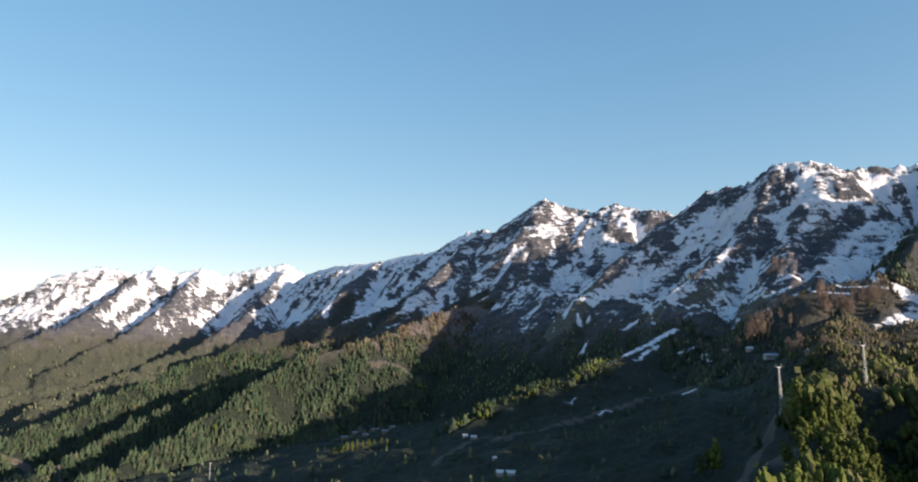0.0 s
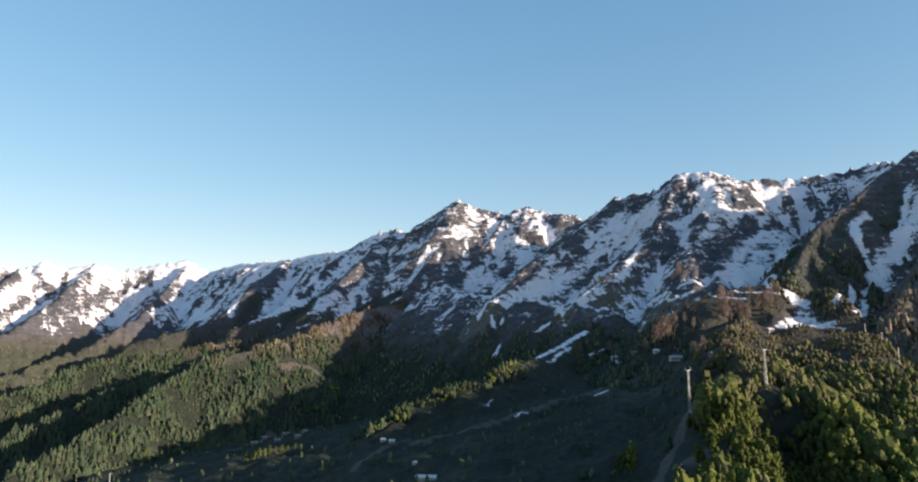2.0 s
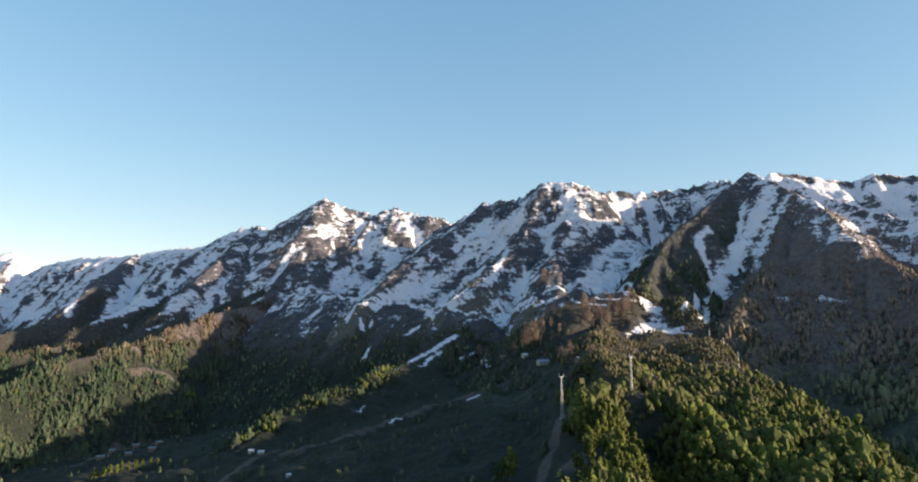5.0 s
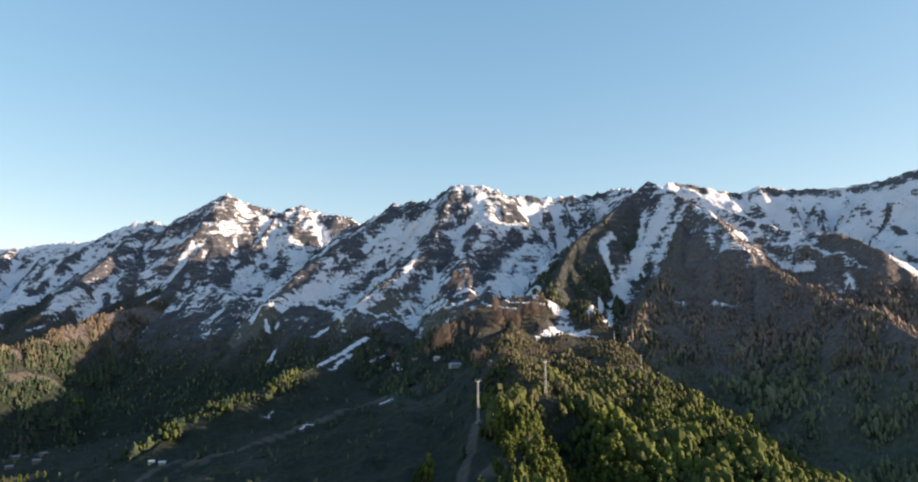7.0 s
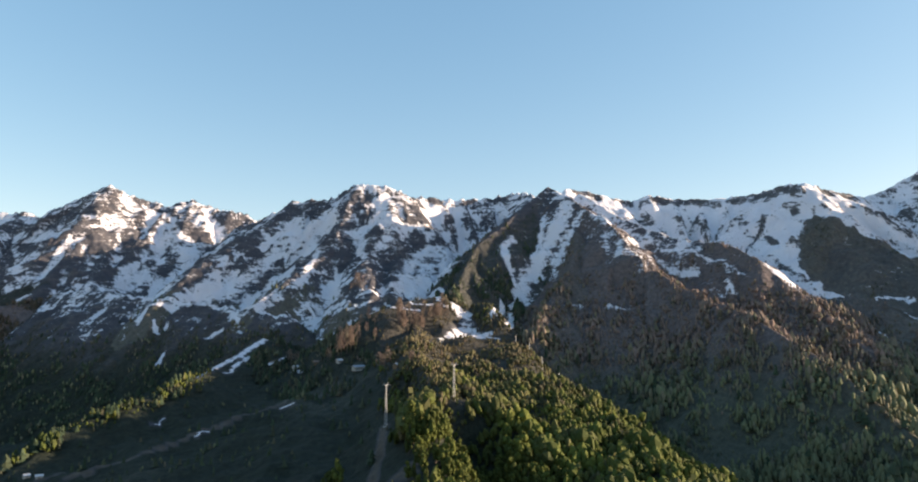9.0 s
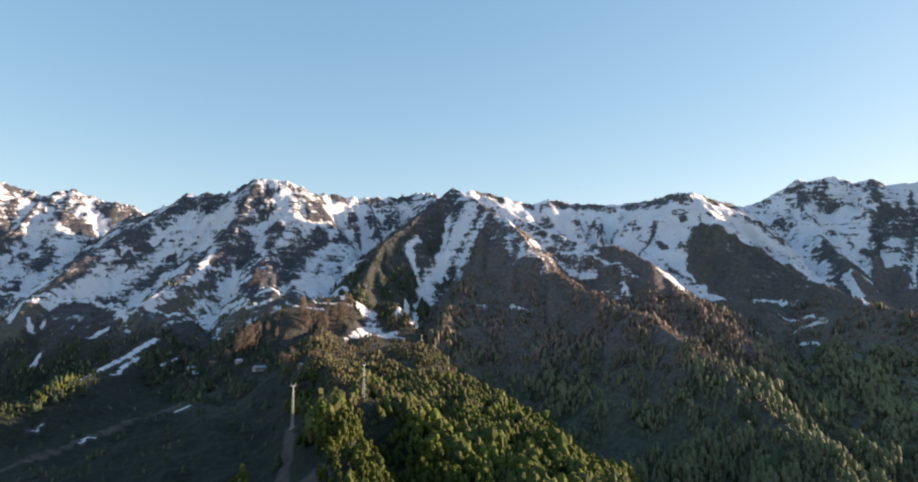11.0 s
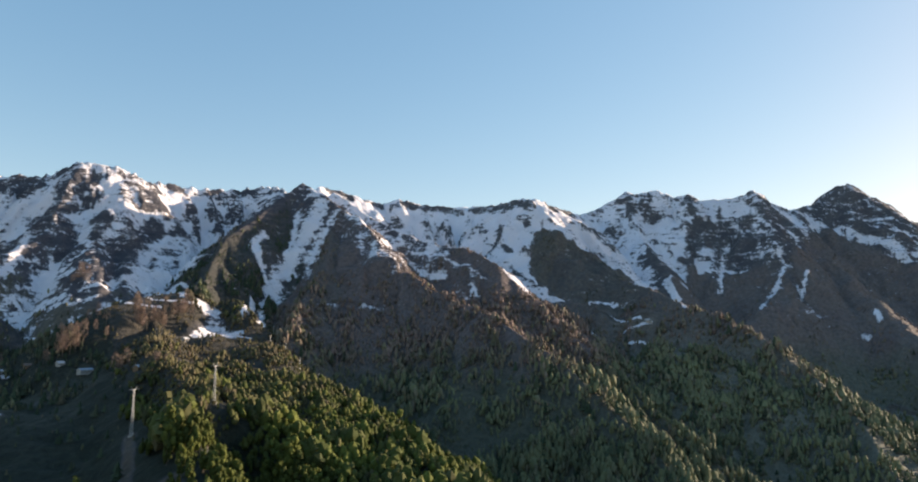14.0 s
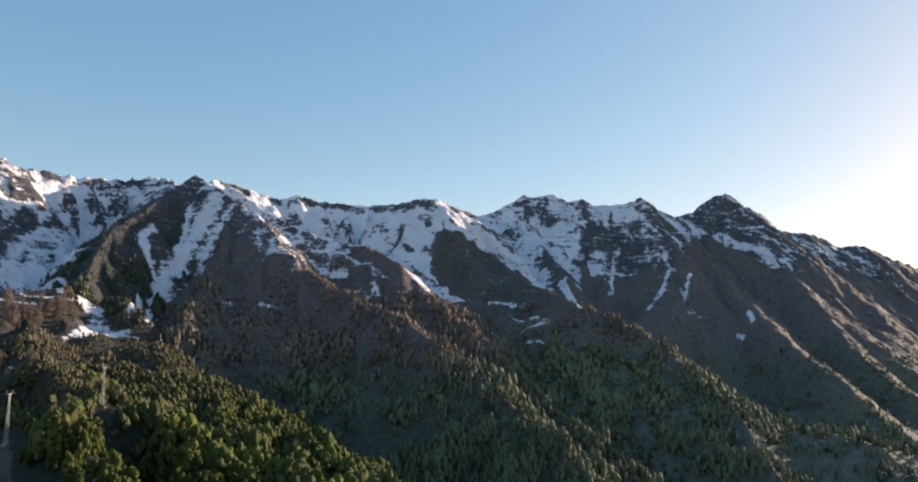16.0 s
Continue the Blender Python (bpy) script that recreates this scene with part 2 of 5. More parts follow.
def terrain(x, y):
    """Heights, and what covers the ground, at arrays of places."""
    wx = x + 30 * fbm(x, y, 260, 3, 11)
    wy = y + 30 * fbm(x, y, 260, 3, 15)
    r = np.hypot(x, y - 100)
    best = 120 + 25 * fbm(x, y, 500, 3, 1) + 260 * smooth(3400, 4700, r)
    second = best - 200
    dist = np.full(x.shape, 400.0)
    along = x + y
    group = np.zeros(x.shape, int)
    line = np.full(x.shape, -1)
    for number, (name, family, left, right, reach, p) in enumerate(RIDGES):
        cand, cd, cs = np.full(x.shape, -1e9), np.zeros(x.shape), np.zeros(x.shape)
        s0 = number * 997.0
        for a, b in zip(p[:-1], p[1:]):
            e = b - a
            n2 = e[0] ** 2 + e[1] ** 2
            # near the crest use the true place, further off the warped one
            t = np.clip(((x - a[0]) * e[0] + (y - a[1]) * e[1]) / n2, 0, 1)
            d0 = np.hypot(x - a[0] - t * e[0], y - a[1] - t * e[1])
            w = smooth(10, 90, d0)
            if name in WANDER:
                w = 0.7 + 0.3 * w
            px, py = x + (wx - x) * w, y + (wy - y) * w
            t = np.clip(((px - a[0]) * e[0] + (py - a[1]) * e[1]) / n2, 0, 1)
            qx, qy = px - a[0] - t * e[0], py - a[1] - t * e[1]
            d = np.hypot(qx, qy)
            if name in ROUNDED:
                d = d * (1 - np.exp(-d / 40.0))
            side = (e[0] * qy - e[1] * qx) / (np.sqrt(n2) * d + 1e-6)     # +1 to the left of the line
            k = right + (left - right) * smooth(-0.6, 0.6, side)
            if b is p[-1] or np.array_equal(b, p[-1]):
                k = np.where(t >= 1, max(left, right, 0.55), k)
            h = a[2] + t * e[2] - (k * d / (1 + d / reach) if reach > 0 else k * d * (1 - d / reach))
            up = h > cand
            cand = np.where(up, h, cand)
            cd = np.where(up, d, cd)
            cs = np.where(up, s0 + t * np.sqrt(n2), cs)
            s0 += np.sqrt(n2)
        win = cand > best
        second = np.where(win, best, np.maximum(second, cand))
        # soft join
        q = np.clip(0.5 + 0.5 * (cand - best) / 14.0, 0, 1)
        best = best + (cand - best) * q + 14.0 * q * (1 - q) * 0.5
        dist, along = np.where(win, cd, dist), np.where(win, cs, along)
        group = np.where(win, GROUPS.index(family), group)
        line = np.where(win, number, line)
    lone = smooth(0, 60, best - second)
    high = smooth(380, 620, best)
    off = smooth(5, 110, dist)
    gully = 1 - 2 * np.abs(perlin(along / 75.0, dist / 420.0, 5))
    gully2 = 1 - 2 * np.abs(perlin(along / 28.0, dist / 200.0, 9))
    rough = rough_of[group]
    loose = np.where(spur_line[line], np.where(soft_line[line], 0.9, 0.4), 0.12)
    z = best + off * lone * np.where(group == DOME, 0.35, 1.0) * (26 * high + 5) * (gully - 0.3) + off * lone * 10 * high * (gully2 - 0.3)
    z = z + (loose + (1 - loose) * off) * (32 * high + 7) * (fbm(x, y, 130, 5, 21, True) - 0.35) * 0.85
    z = z + np.where(group == HILL, 1.0, 0.0) * off * 11 * (fbm(x, y, 105, 3, 55, True) - 0.35)
    tooth = np.where((line == JAG) | (line == PYR), smooth(50, 8, dist) * np.where(line == PYR, 6, 5), 0.0)
    z = z + tooth * (0.6 - 2 * np.abs(perlin(along / 33.0, along * 0 + 0.4, 68)) - np.abs(perlin(along / 14.0, along * 0 + 0.7, 69)))
    z = z + rough * (11 * (fbm(x, y, 46, 4, 31, True) - 0.3) + 3.5 * fbm(x, y, 15, 2, 37, True))
    # hollow, and a rise added sunward of it, to shade the snow patch
    z = z - 20 * np.exp(-((x - 660) ** 2 + (y - 1005) ** 2) / 42.0 ** 2)
    up = np.clip(((x - 714) * 26 + (y - 968) * 75) / (26.0 ** 2 + 75 ** 2), 0, 1)
    z = z + 26 * np.exp(-((x - 714 - 26 * up) ** 2 + (y - 968 - 75 * up) ** 2) / 25.0 ** 2)
    z = z - 44 * ravine(x, y) - 22 * dell(x, y)
    return z, dist, along, group, line, gully, gully2, off


STRIPS = []


def strip(kind, width, pts):
    STRIPS.append((kind, width, np.array(pts, float)))


# -- strips begin
strip("snow", 6.5, [(237, 1137), (281, 1168), (331, 1206), (376, 1247), (404, 1270)])
strip("snow", 26, [(337, 1626), (392, 1642), (459, 1643)])
strip("snow", 5, [(469, 1314), (544, 1356), (551, 1324)])
strip("snow", 5, [(571, 1104), (604, 1066)])
strip("snow", 5, [(533, 1390), (565, 1279)])
strip("snow", 20, [(680, 1060), (681, 1030), (672, 1009)])
strip("snow", 10, [(617, 987), (654, 986), (687, 970)])
strip("snow", 8, [(690, 1258), (741, 1236), (659, 1083)])
strip("snow", 5, [(388, 1114), (397, 1095)])
strip("snow", 4, [(352, 1062), (360, 1059)])
strip("snow", 5, [(309, 1167), (345, 1201)])
strip("snow", 5, [(290, 1151), (303, 1154)])
strip("snow", 9, [(241, 1579), (265, 1623), (317, 1591)])
strip("snow", 5, [(268, 1563), (271, 1524), (291, 1548)])
strip("snow", 6, [(253, 1437), (264, 1452)])
strip("snow", 9, [(390, 1445), (391, 1407)])
strip("snow", 6, [(334, 1425), (363, 1416)])
strip("snow", 4, [(580, 1252), (609, 1230), (674, 1258), (749, 1278), (731, 1167)])
strip("snow", 3.5, [(614, 1204), (609, 1093), (660, 1060)])
strip("snow", 3.5, [(557, 1247), (556, 1338), (520, 1380)])
strip("snow", 3.5, [(590, 1214), (549, 1230), (545, 1363)])
strip("snow", 4, [(607, 983), (654, 979), (688, 947)])
strip("snow", 3, [(370, 1175), (410, 1197)])
strip("snow", 3, [(301, 938), (314, 931)])
strip("snow", 3, [(182, 915), (196, 916)])
strip("snow", 3, [(152, 1013), (167, 1020)])
strip("dirt", 2, [(60, 882), (178, 918), (299, 951), (403, 980)])
strip("dirt", 2.5, [(-29, 816), (4, 893), (42, 918)])
strip("dirt", 2, [(33, 886), (116, 900)])
strip("dirt", 5, [(306, 671), (272, 619), (248, 584), (222, 546), (198, 507)])
strip("dirt", 12, [(247, 527), (231, 519), (236, 511)])
strip("dirt", 14, [(-235, 1252), (-204, 1455), (-123, 1329)])
strip("dirt", 10, [(-164, 1033), (-113, 1039)])
strip("dirt", 14, [(-209, 1632), (-177, 1665), (-134, 1669)])
strip("dirt", 7, [(33, 1913), (103, 1886)])
strip("dirt", 9, [(1381, 615), (1380, 497)])
strip("snow", 2.5, [(1347, 542), (1364, 485)])
strip("snow", 1.5, [(1325, 522), (1321, 473)])
strip("snow", 2, [(1396, 634), (1436, 583)])
strip("snow", 2, [(1384, 587), (1372, 510)])
strip("snow", 4, [(1686, 546), (1659, 522), (1634, 490)])
strip("snow", 4, [(1399, 621), (1438, 596)])
strip("snow", 9, [(1683, 534), (1737, 500)])
strip("snow", 9, [(1664, 517), (1399, 423)])
strip("snow", 7, [(1891, 283), (1807, 291), (1682, 313)])
strip("snow", 5, [(1917, 444), (1822, 428)])
strip("snow", 6, [(1884, 227), (1778, 239)])
strip("snow", 8, [(1819, 81), (1785, 75)])
strip("dirt", 8, [(1169, 132), (1563, 67), (1503, 13), (1462, -37)])
strip("dirt", 6, [(1191, -5), (1158, -29), (1389, -124)])
strip("snow", 32, [(1111, 1202), (1057, 1174), (1023, 1166)])
strip("snow", 24, [(1023, 1166), (967, 1142), (910, 1121), (875, 1105)])
strip("snow", 8, [(1067, 1231), (1016, 1186), (956, 1152)])
strip("snow", 4, [(1100, 1158), (1050, 1128), (990, 1121)])
strip("snow", 6, [(925, 1214), (893, 1158), (881, 1123)])
strip("snow", 7, [(858, 1097), (825, 1071), (731, 967)])
strip("snow", 6, [(817, 1087), (711, 992)])
strip("snow", 26, [(1652, 799), (1675, 743), (1698, 679), (1783, 644)])
strip("snow", 9, [(1430, 840), (1398, 769)])
strip("snow", 8, [(1694, 542), (1649, 497)])
strip("dirt", 9, [(-964, 1503), (-916, 1520), (-716, 1278)])
strip("dirt", 4, [(870, 1093), (869, 981)])
# -- strips end
strip("snow", 8, [(215, 1790), (275, 1680), (332, 1586), (397, 1478), (431, 1385), (460, 1330)])


def strip_cover(x, y, kind):
    """How far a place lies inside the tracks, pistes and snow patches of a kind: above 0 inside."""
    wob = 0.5 * fbm(x, y, 16, 3, 71)
    out = np.full(x.shape, -9.0)
    for k, width, p in STRIPS:
        if k != kind:
            continue
        for a, b in zip(p[:-1], p[1:]):
            e = b - a
            near = np.nonzero((np.abs(x - (a[0] + b[0]) / 2) < abs(e[0]) / 2 + width + 20) & (np.abs(y - (a[1] + b[1]) / 2) < abs(e[1]) / 2 + width + 20))[0]
            if not len(near):
                continue
            px, py = x[near], y[near]
            t = np.clip(((px - a[0]) * e[0] + (py - a[1]) * e[1]) / (e @ e + 1e-6), 0, 1)
            d = np.hypot(px - a[0] - t * e[0], py - a[1] - t * e[1])
            out[near] = np.maximum(out[near], 1 + wob[near] * (2.0 if width > 15 else 1.0) - d / (0.5 * width + 2))
    return out


PATCHES = []


def patch(kind, width, pts):
    """A snow field, rock band, bare wood, dark wood (some of it darkened for shaded flanks) or thin wood over snow on a
    mountain: a line of that width, or an area where the width is 0.
    """
    PATCHES.append((kind, width, np.array(pts, float)))


# -- patches begin
patch("rock", 0, [(140, 2566), (197, 2600), (244, 2588), (247, 2527), (219, 2521), (197, 2478), (177, 2523), (153, 2489)])
patch("rock", 0, [(209, 2515), (241, 2428), (255, 2385), (242, 2378), (198, 2391)])
patch("rock", 0, [(234, 2392), (322, 2425), (328, 2367), (263, 2310), (231, 2349)])
patch("rock", 0, [(337, 2395), (395, 2450), (404, 2335), (347, 2273), (315, 2298)])
patch("rock", 0, [(169, 2262), (201, 2310), (247, 2330), (247, 2296), (217, 2211), (178, 2222)])
patch("rock", 0, [(253, 2297), (283, 2267), (296, 2223), (254, 2160), (227, 2189)])
patch("snow", 0, [(304, 2218), (386, 2284), (393, 2199), (341, 2169), (288, 2161)])
patch("snow", 0, [(463, 2389), (508, 2328), (579, 2289), (621, 2295), (591, 2008), (552, 2058), (502, 2073), (486, 2224), (475, 2260), (452, 2332)])
patch("rock", 0, [(434, 2319), (463, 2297), (485, 2265), (464, 2251), (434, 2289)])
patch("rock", 19.5, [(373, 2247), (399, 2248)])
patch("rock", 0, [(418, 2252), (472, 2244), (448, 2218), (411, 2196)])
patch("rock", 0, [(502, 2389), (533, 2394), (551, 2341), (590, 2292), (558, 2286), (519, 2333)])
patch("snow", 0, [(557, 2367), (625, 2424), (660, 2321), (589, 2328)])
patch("rock", 0, [(628, 2436), (693, 2397), (707, 2358), (648, 2069), (634, 2085), (618, 2125), (641, 2367), (629, 2415)])
patch("rock", 6.4, [(258, 2483), (333, 2434)])
patch("rock", 6.5, [(274, 2501), (376, 2463)])
patch("rock", 6.5, [(315, 2519), (419, 2483)])
patch("rock", 15.4, [(432, 2557), (513, 2443)])
patch("rock", 0, [(342, 2477), (417, 2470), (431, 2430), (371, 2425)])
patch("rock", 10.7, [(529, 2440), (547, 2391)])
patch("rock", 0, [(-44, 2505), (8, 2540), (54, 2614), (66, 2423), (38, 2294), (7, 2318), (-8, 2465)])
patch("rock", 0, [(-186, 2629), (-115, 2447), (-35, 2498), (-17, 2472), (-56, 2386), (-94, 2351), (-181, 2577)])
patch("dark", 0, [(-301, 2420), (-239, 2516), (-194, 2534), (-186, 2202), (-233, 2148), (-299, 2308)])
patch("dark", 0, [(-66, 2280), (16, 2293), (77, 2259), (135, 2188), (167, 2178), (60, 2200), (-44, 1917)])
patch("rock", 0, [(77, 2542), (111, 2516), (130, 2394), (106, 2398), (82, 2506)])
patch("rock", 0, [(131, 2415), (172, 2390), (177, 2326), (152, 2335)])
patch("rock", 0, [(85, 2307), (143, 2329), (142, 2294), (100, 2272)])
patch("rock", 0, [(21, 2780), (93, 2728), (121, 2561), (93, 2640), (31, 2677)])
patch("snow", 25.6, [(198, 2374), (169, 2331), (142, 2287), (100, 2256), (46, 2271)])
patch("snow", 22.6, [(153, 2493), (123, 2415), (89, 2394), (54, 2335)])
patch("snow", 18.3, [(0, 2476), (-24, 2423), (-62, 2361), (-98, 2303)])
patch("snow", 0, [(-191, 2176), (-181, 2325), (-153, 2326), (-117, 2344), (-93, 2339), (-121, 2296), (-158, 2206)])
patch("snow", 11, [(-218, 2139), (-187, 2145), (-157, 2192)])
patch("snow", 29.9, [(-361, 2880), (-296, 2618), (-248, 2591), (-221, 2650), (-195, 2736)])
patch("rock", 0, [(7, 2573), (63, 2659), (77, 2547), (35, 2595)])
patch("rock", 0, [(597, 1796), (644, 1806), (681, 1810), (690, 1747), (658, 1754), (614, 1774)])
patch("rock", 0, [(683, 1773), (729, 1755), (725, 1688), (674, 1691)])
patch("rock", 0, [(759, 1648), (806, 1653), (817, 1622), (780, 1604), (730, 1607), (721, 1642)])
patch("rock", 37.9, [(666, 1561), (631, 1553), (601, 1575), (567, 1647), (521, 1645), (468, 1621), (436, 1611)])
patch("rock", 0, [(565, 1453), (652, 1514), (704, 1556), (739, 1542), (707, 1451), (662, 1422), (627, 1459), (567, 1424)])
patch("rock", 30.4, [(783, 1577), (736, 1584), (692, 1598), (669, 1620)])
patch("snow", 33.1, [(704, 1642), (656, 1668), (615, 1687), (585, 1693), (549, 1683), (502, 1660), (469, 1648), (423, 1641), (379, 1634)])
patch("rock", 23.3, [(596, 2008), (596, 2276), (552, 2260)])
patch("rock", 0, [(529, 2244), (527, 2067), (421, 1689), (394, 1671), (369, 1653), (347, 1629), (336, 1648), (361, 1682)])
patch("rock", 24.9, [(554, 1744), (519, 1737), (524, 1702)])
patch("rock", 13.4, [(490, 1695), (442, 1684), (431, 1670)])
patch("rock", 4.5, [(585, 1716), (517, 1682), (457, 1658)])
patch("snow", 20.6, [(451, 1706), (415, 1664), (387, 1641)])
patch("rock", 0, [(589, 1641), (602, 1558), (551, 1453), (528, 1450)])
patch("snow", 15.8, [(627, 1555), (559, 1456), (513, 1430), (465, 1412), (432, 1390)])
patch("snow", 9.1, [(532, 1495), (492, 1448), (453, 1415), (418, 1406)])
patch("snow", 0, [(793, 1579), (825, 1512), (868, 1497), (843, 1500), (779, 1464), (737, 1433), (714, 1420), (713, 1446), (759, 1485)])
patch("snow", 0, [(723, 1560), (737, 1539), (688, 1414), (667, 1413)])
patch("rock", 0, [(747, 1510), (761, 1474), (734, 1450), (733, 1485)])
patch("rock", 0, [(732, 1438), (798, 1453), (848, 1493), (865, 1490), (872, 1463), (863, 1449), (815, 1426), (765, 1386), (705, 1311), (657, 1278), (651, 1300)])
patch("snow", 0, [(813, 1423), (880, 1448), (901, 1427), (999, 1490), (783, 1211), (756, 1226), (760, 1291), (691, 1274), (669, 1267), (768, 1378)])
patch("rock", 4.2, [(759, 1325), (805, 1385), (843, 1405), (863, 1398), (852, 1377)])
patch("rock", 0, [(913, 1446), (949, 1492), (1002, 1533), (1003, 1509), (987, 1500)])
patch("rock", 16, [(960, 1541), (1008, 1554)])
patch("rock", 0, [(1029, 1557), (1074, 1578), (1107, 1568), (1144, 1548), (1133, 1541), (1108, 1543), (1058, 1505), (1050, 1520), (1083, 1537), (1066, 1567)])
patch("rock", 13.4, [(1129, 1532), (1166, 1531)])
patch("rock", 12.1, [(1087, 1623), (1139, 1609), (1170, 1581), (1223, 1566), (1233, 1501)])
patch("rock", 6.8, [(1129, 1583), (1190, 1540)])
patch("rock", 7.6, [(827, 1561), (857, 1521), (868, 1510)])
patch("rock", 6, [(896, 1472), (897, 1453)])
patch("dark", 0, [(1090, 1265), (1015, 1253), (935, 1241), (845, 1215), (797, 1214), (732, 1148), (709, 1070), (697, 1011), (701, 974), (744, 995), (842, 1095), (868, 1133), (889, 1195), (939, 1225), (998, 1234), (1050, 1231)])
patch("dark", 0, [(965, 1227), (1036, 1217), (988, 1158), (952, 1156), (910, 1154)])
patch("wood", 0, [(1114, 1148), (1214, 1199), (1130, 1061), (1193, 1015), (1178, 938), (1132, 830), (1116, 792), (995, 824), (929, 916), (910, 1056), (963, 1076), (1019, 1096), (1086, 1131)])
patch("thin", 0, [(1105, 1150), (1212, 1214), (1138, 1069), (1196, 1017), (1179, 930), (1153, 889), (1022, 902), (1020, 994), (1070, 1093)])
patch("snow", 11.9, [(965, 1227), (914, 1206), (893, 1163)])
patch("snow", 7.2, [(892, 1161), (884, 1134), (867, 1107), (834, 1086), (745, 988)])
patch("rock", 12.7, [(917, 1153), (902, 1128)])
patch("snow", 0, [(1087, 1212), (1130, 1198), (1124, 1174), (1086, 1165), (1040, 1148), (995, 1138), (967, 1127), (917, 1110), (889, 1097), (860, 1104), (881, 1119), (923, 1125), (930, 1146), (955, 1150), (980, 1141), (1026, 1170)])
patch("rock", 12, [(1037, 1149), (1002, 1146), (978, 1135)])
patch("snow", 9.5, [(1119, 1161), (1086, 1140), (1042, 1133), (995, 1121)])
patch("snow", 6.9, [(1057, 1220), (990, 1151)])
patch("snow", 15.5, [(1130, 1124), (1127, 1076), (1211, 1102)])
patch("snow", 5.4, [(1109, 1031), (1144, 1028), (1179, 1023)])
patch("snow", 5.2, [(1087, 1054), (1042, 1011)])
patch("snow", 3.8, [(1082, 1008), (1034, 974)])
patch("snow", 8.4, [(1209, 1081), (1199, 1016)])
patch("snow", 20.2, [(1448, 1231), (1472, 1180), (1215, 945)])
patch("snow", 10.3, [(1123, 945), (1139, 913)])
patch("snow", 3.7, [(1055, 950), (1041, 913)])
patch("snow", 14.3, [(1194, 914), (1192, 878), (1188, 829)])
patch("wood", 0, [(1241, 915), (1243, 853), (1235, 818), (1236, 775), (1221, 739), (1216, 683), (1229, 626), (1216, 572), (1120, 639), (1126, 704), (1149, 784), (1182, 810), (1211, 842), (1196, 886)])
patch("wood", 0, [(1173, 871), (1193, 853), (1189, 821), (1149, 801), (1122, 810), (1142, 859)])
patch("snow", 14.1, [(1142, 897), (1158, 877)])
patch("snow", 7.6, [(1176, 814), (1196, 794)])
patch("snow", 7.4, [(1154, 801), (1137, 777)])
patch("snow", 0, [(683, 1059), (699, 1038), (686, 1014), (689, 978), (620, 989), (607, 995), (656, 1021)])
patch("snow", 5.8, [(731, 960), (824, 1064), (870, 1081), (884, 1096)])
patch("snow", 4.2, [(700, 992), (719, 989)])
patch("snow", 6.5, [(524, 1388), (587, 1423), (615, 1365)])
patch("snow", 3.2, [(578, 1404), (576, 1314)])
patch("snow", 4.2, [(434, 1330), (456, 1300), (550, 1370)])
patch("snow", 3.7, [(588, 1247), (651, 1274), (709, 1252)])
patch("snow", 3.7, [(695, 1257), (701, 1239)])
patch("snow", 2.2, [(594, 1198), (599, 1066)])
patch("snow", 4.7, [(753, 1263), (655, 1065)])
patch("snow", 3.8, [(341, 1451), (384, 1439), (389, 1396)])
patch("snow", 6.4, [(325, 1583), (380, 1508), (408, 1400), (425, 1363)])
patch("rock", 11.8, [(1128, 1279), (1098, 1257), (1069, 1249)])
patch("snow", 9.4, [(1141, 1249), (1293, 1357), (1212, 1239)])
patch("snow", 5.8, [(1060, 1228), (1101, 1214), (1136, 1205)])
patch("snow", 0, [(1223, 1232), (1416, 1332), (1481, 1253), (1484, 1192), (1450, 1229), (1215, 1132), (1217, 1198)])
patch("rock", 8.6, [(1398, 1380), (1405, 1345)])
patch("rock", 10.5, [(1439, 1341), (1470, 1328)])
patch("snow", 2.5, [(850, 988), (893, 974), (917, 920), (960, 883)])
patch("rock", 12.4, [(1547, 1259), (1579, 1217), (1609, 1184)])
patch("rock", 13.8, [(1642, 1132), (1667, 1086), (1633, 998), (1620, 944)])
patch("rock", 8.8, [(1519, 1293), (1517, 1258)])
patch("rock", 7, [(1560, 1214), (1572, 1191)])
patch("rock", 8.8, [(1618, 1158), (1632, 1136)])
patch("rock", 10.2, [(1439, 1263), (1474, 1248), (1481, 1231)])
patch("rock", 8.7, [(1505, 1293), (1487, 1262)])
patch("rock", 11.4, [(1554, 1011), (1534, 981)])
patch("rock", 12.6, [(1501, 963), (1500, 944)])
patch("rock", 12.3, [(1499, 912), (1471, 877)])
patch("rock", 5.1, [(1519, 1155), (1556, 1149)])
patch("rock", 14.3, [(1576, 875), (1551, 873)])
patch("rock", 9.9, [(1624, 927), (1616, 896), (1619, 871)])
patch("dark", 0, [(1581, 834), (1544, 837), (1488, 822), (1447, 808), (1390, 774), (1395, 754), (1399, 727), (1405, 686), (1389, 659), (1405, 591), (1418, 531), (1442, 512), (1643, 614), (1643, 658), (1583, 695), (1584, 741), (1570, 783)])
patch("snow", 0, [(1625, 806), (1627, 774), (1680, 731), (1709, 679), (1727, 654), (1776, 609), (1741, 576), (1732, 589), (1658, 618), (1658, 663), (1584, 696), (1587, 758)])
patch("snow", 0, [(1236, 775), (1379, 776), (1377, 746), (1391, 678), (1373, 681), (1362, 725), (1248, 712), (1221, 739)])
patch("rock", 5.7, [(1418, 850), (1389, 789), (1381, 755)])
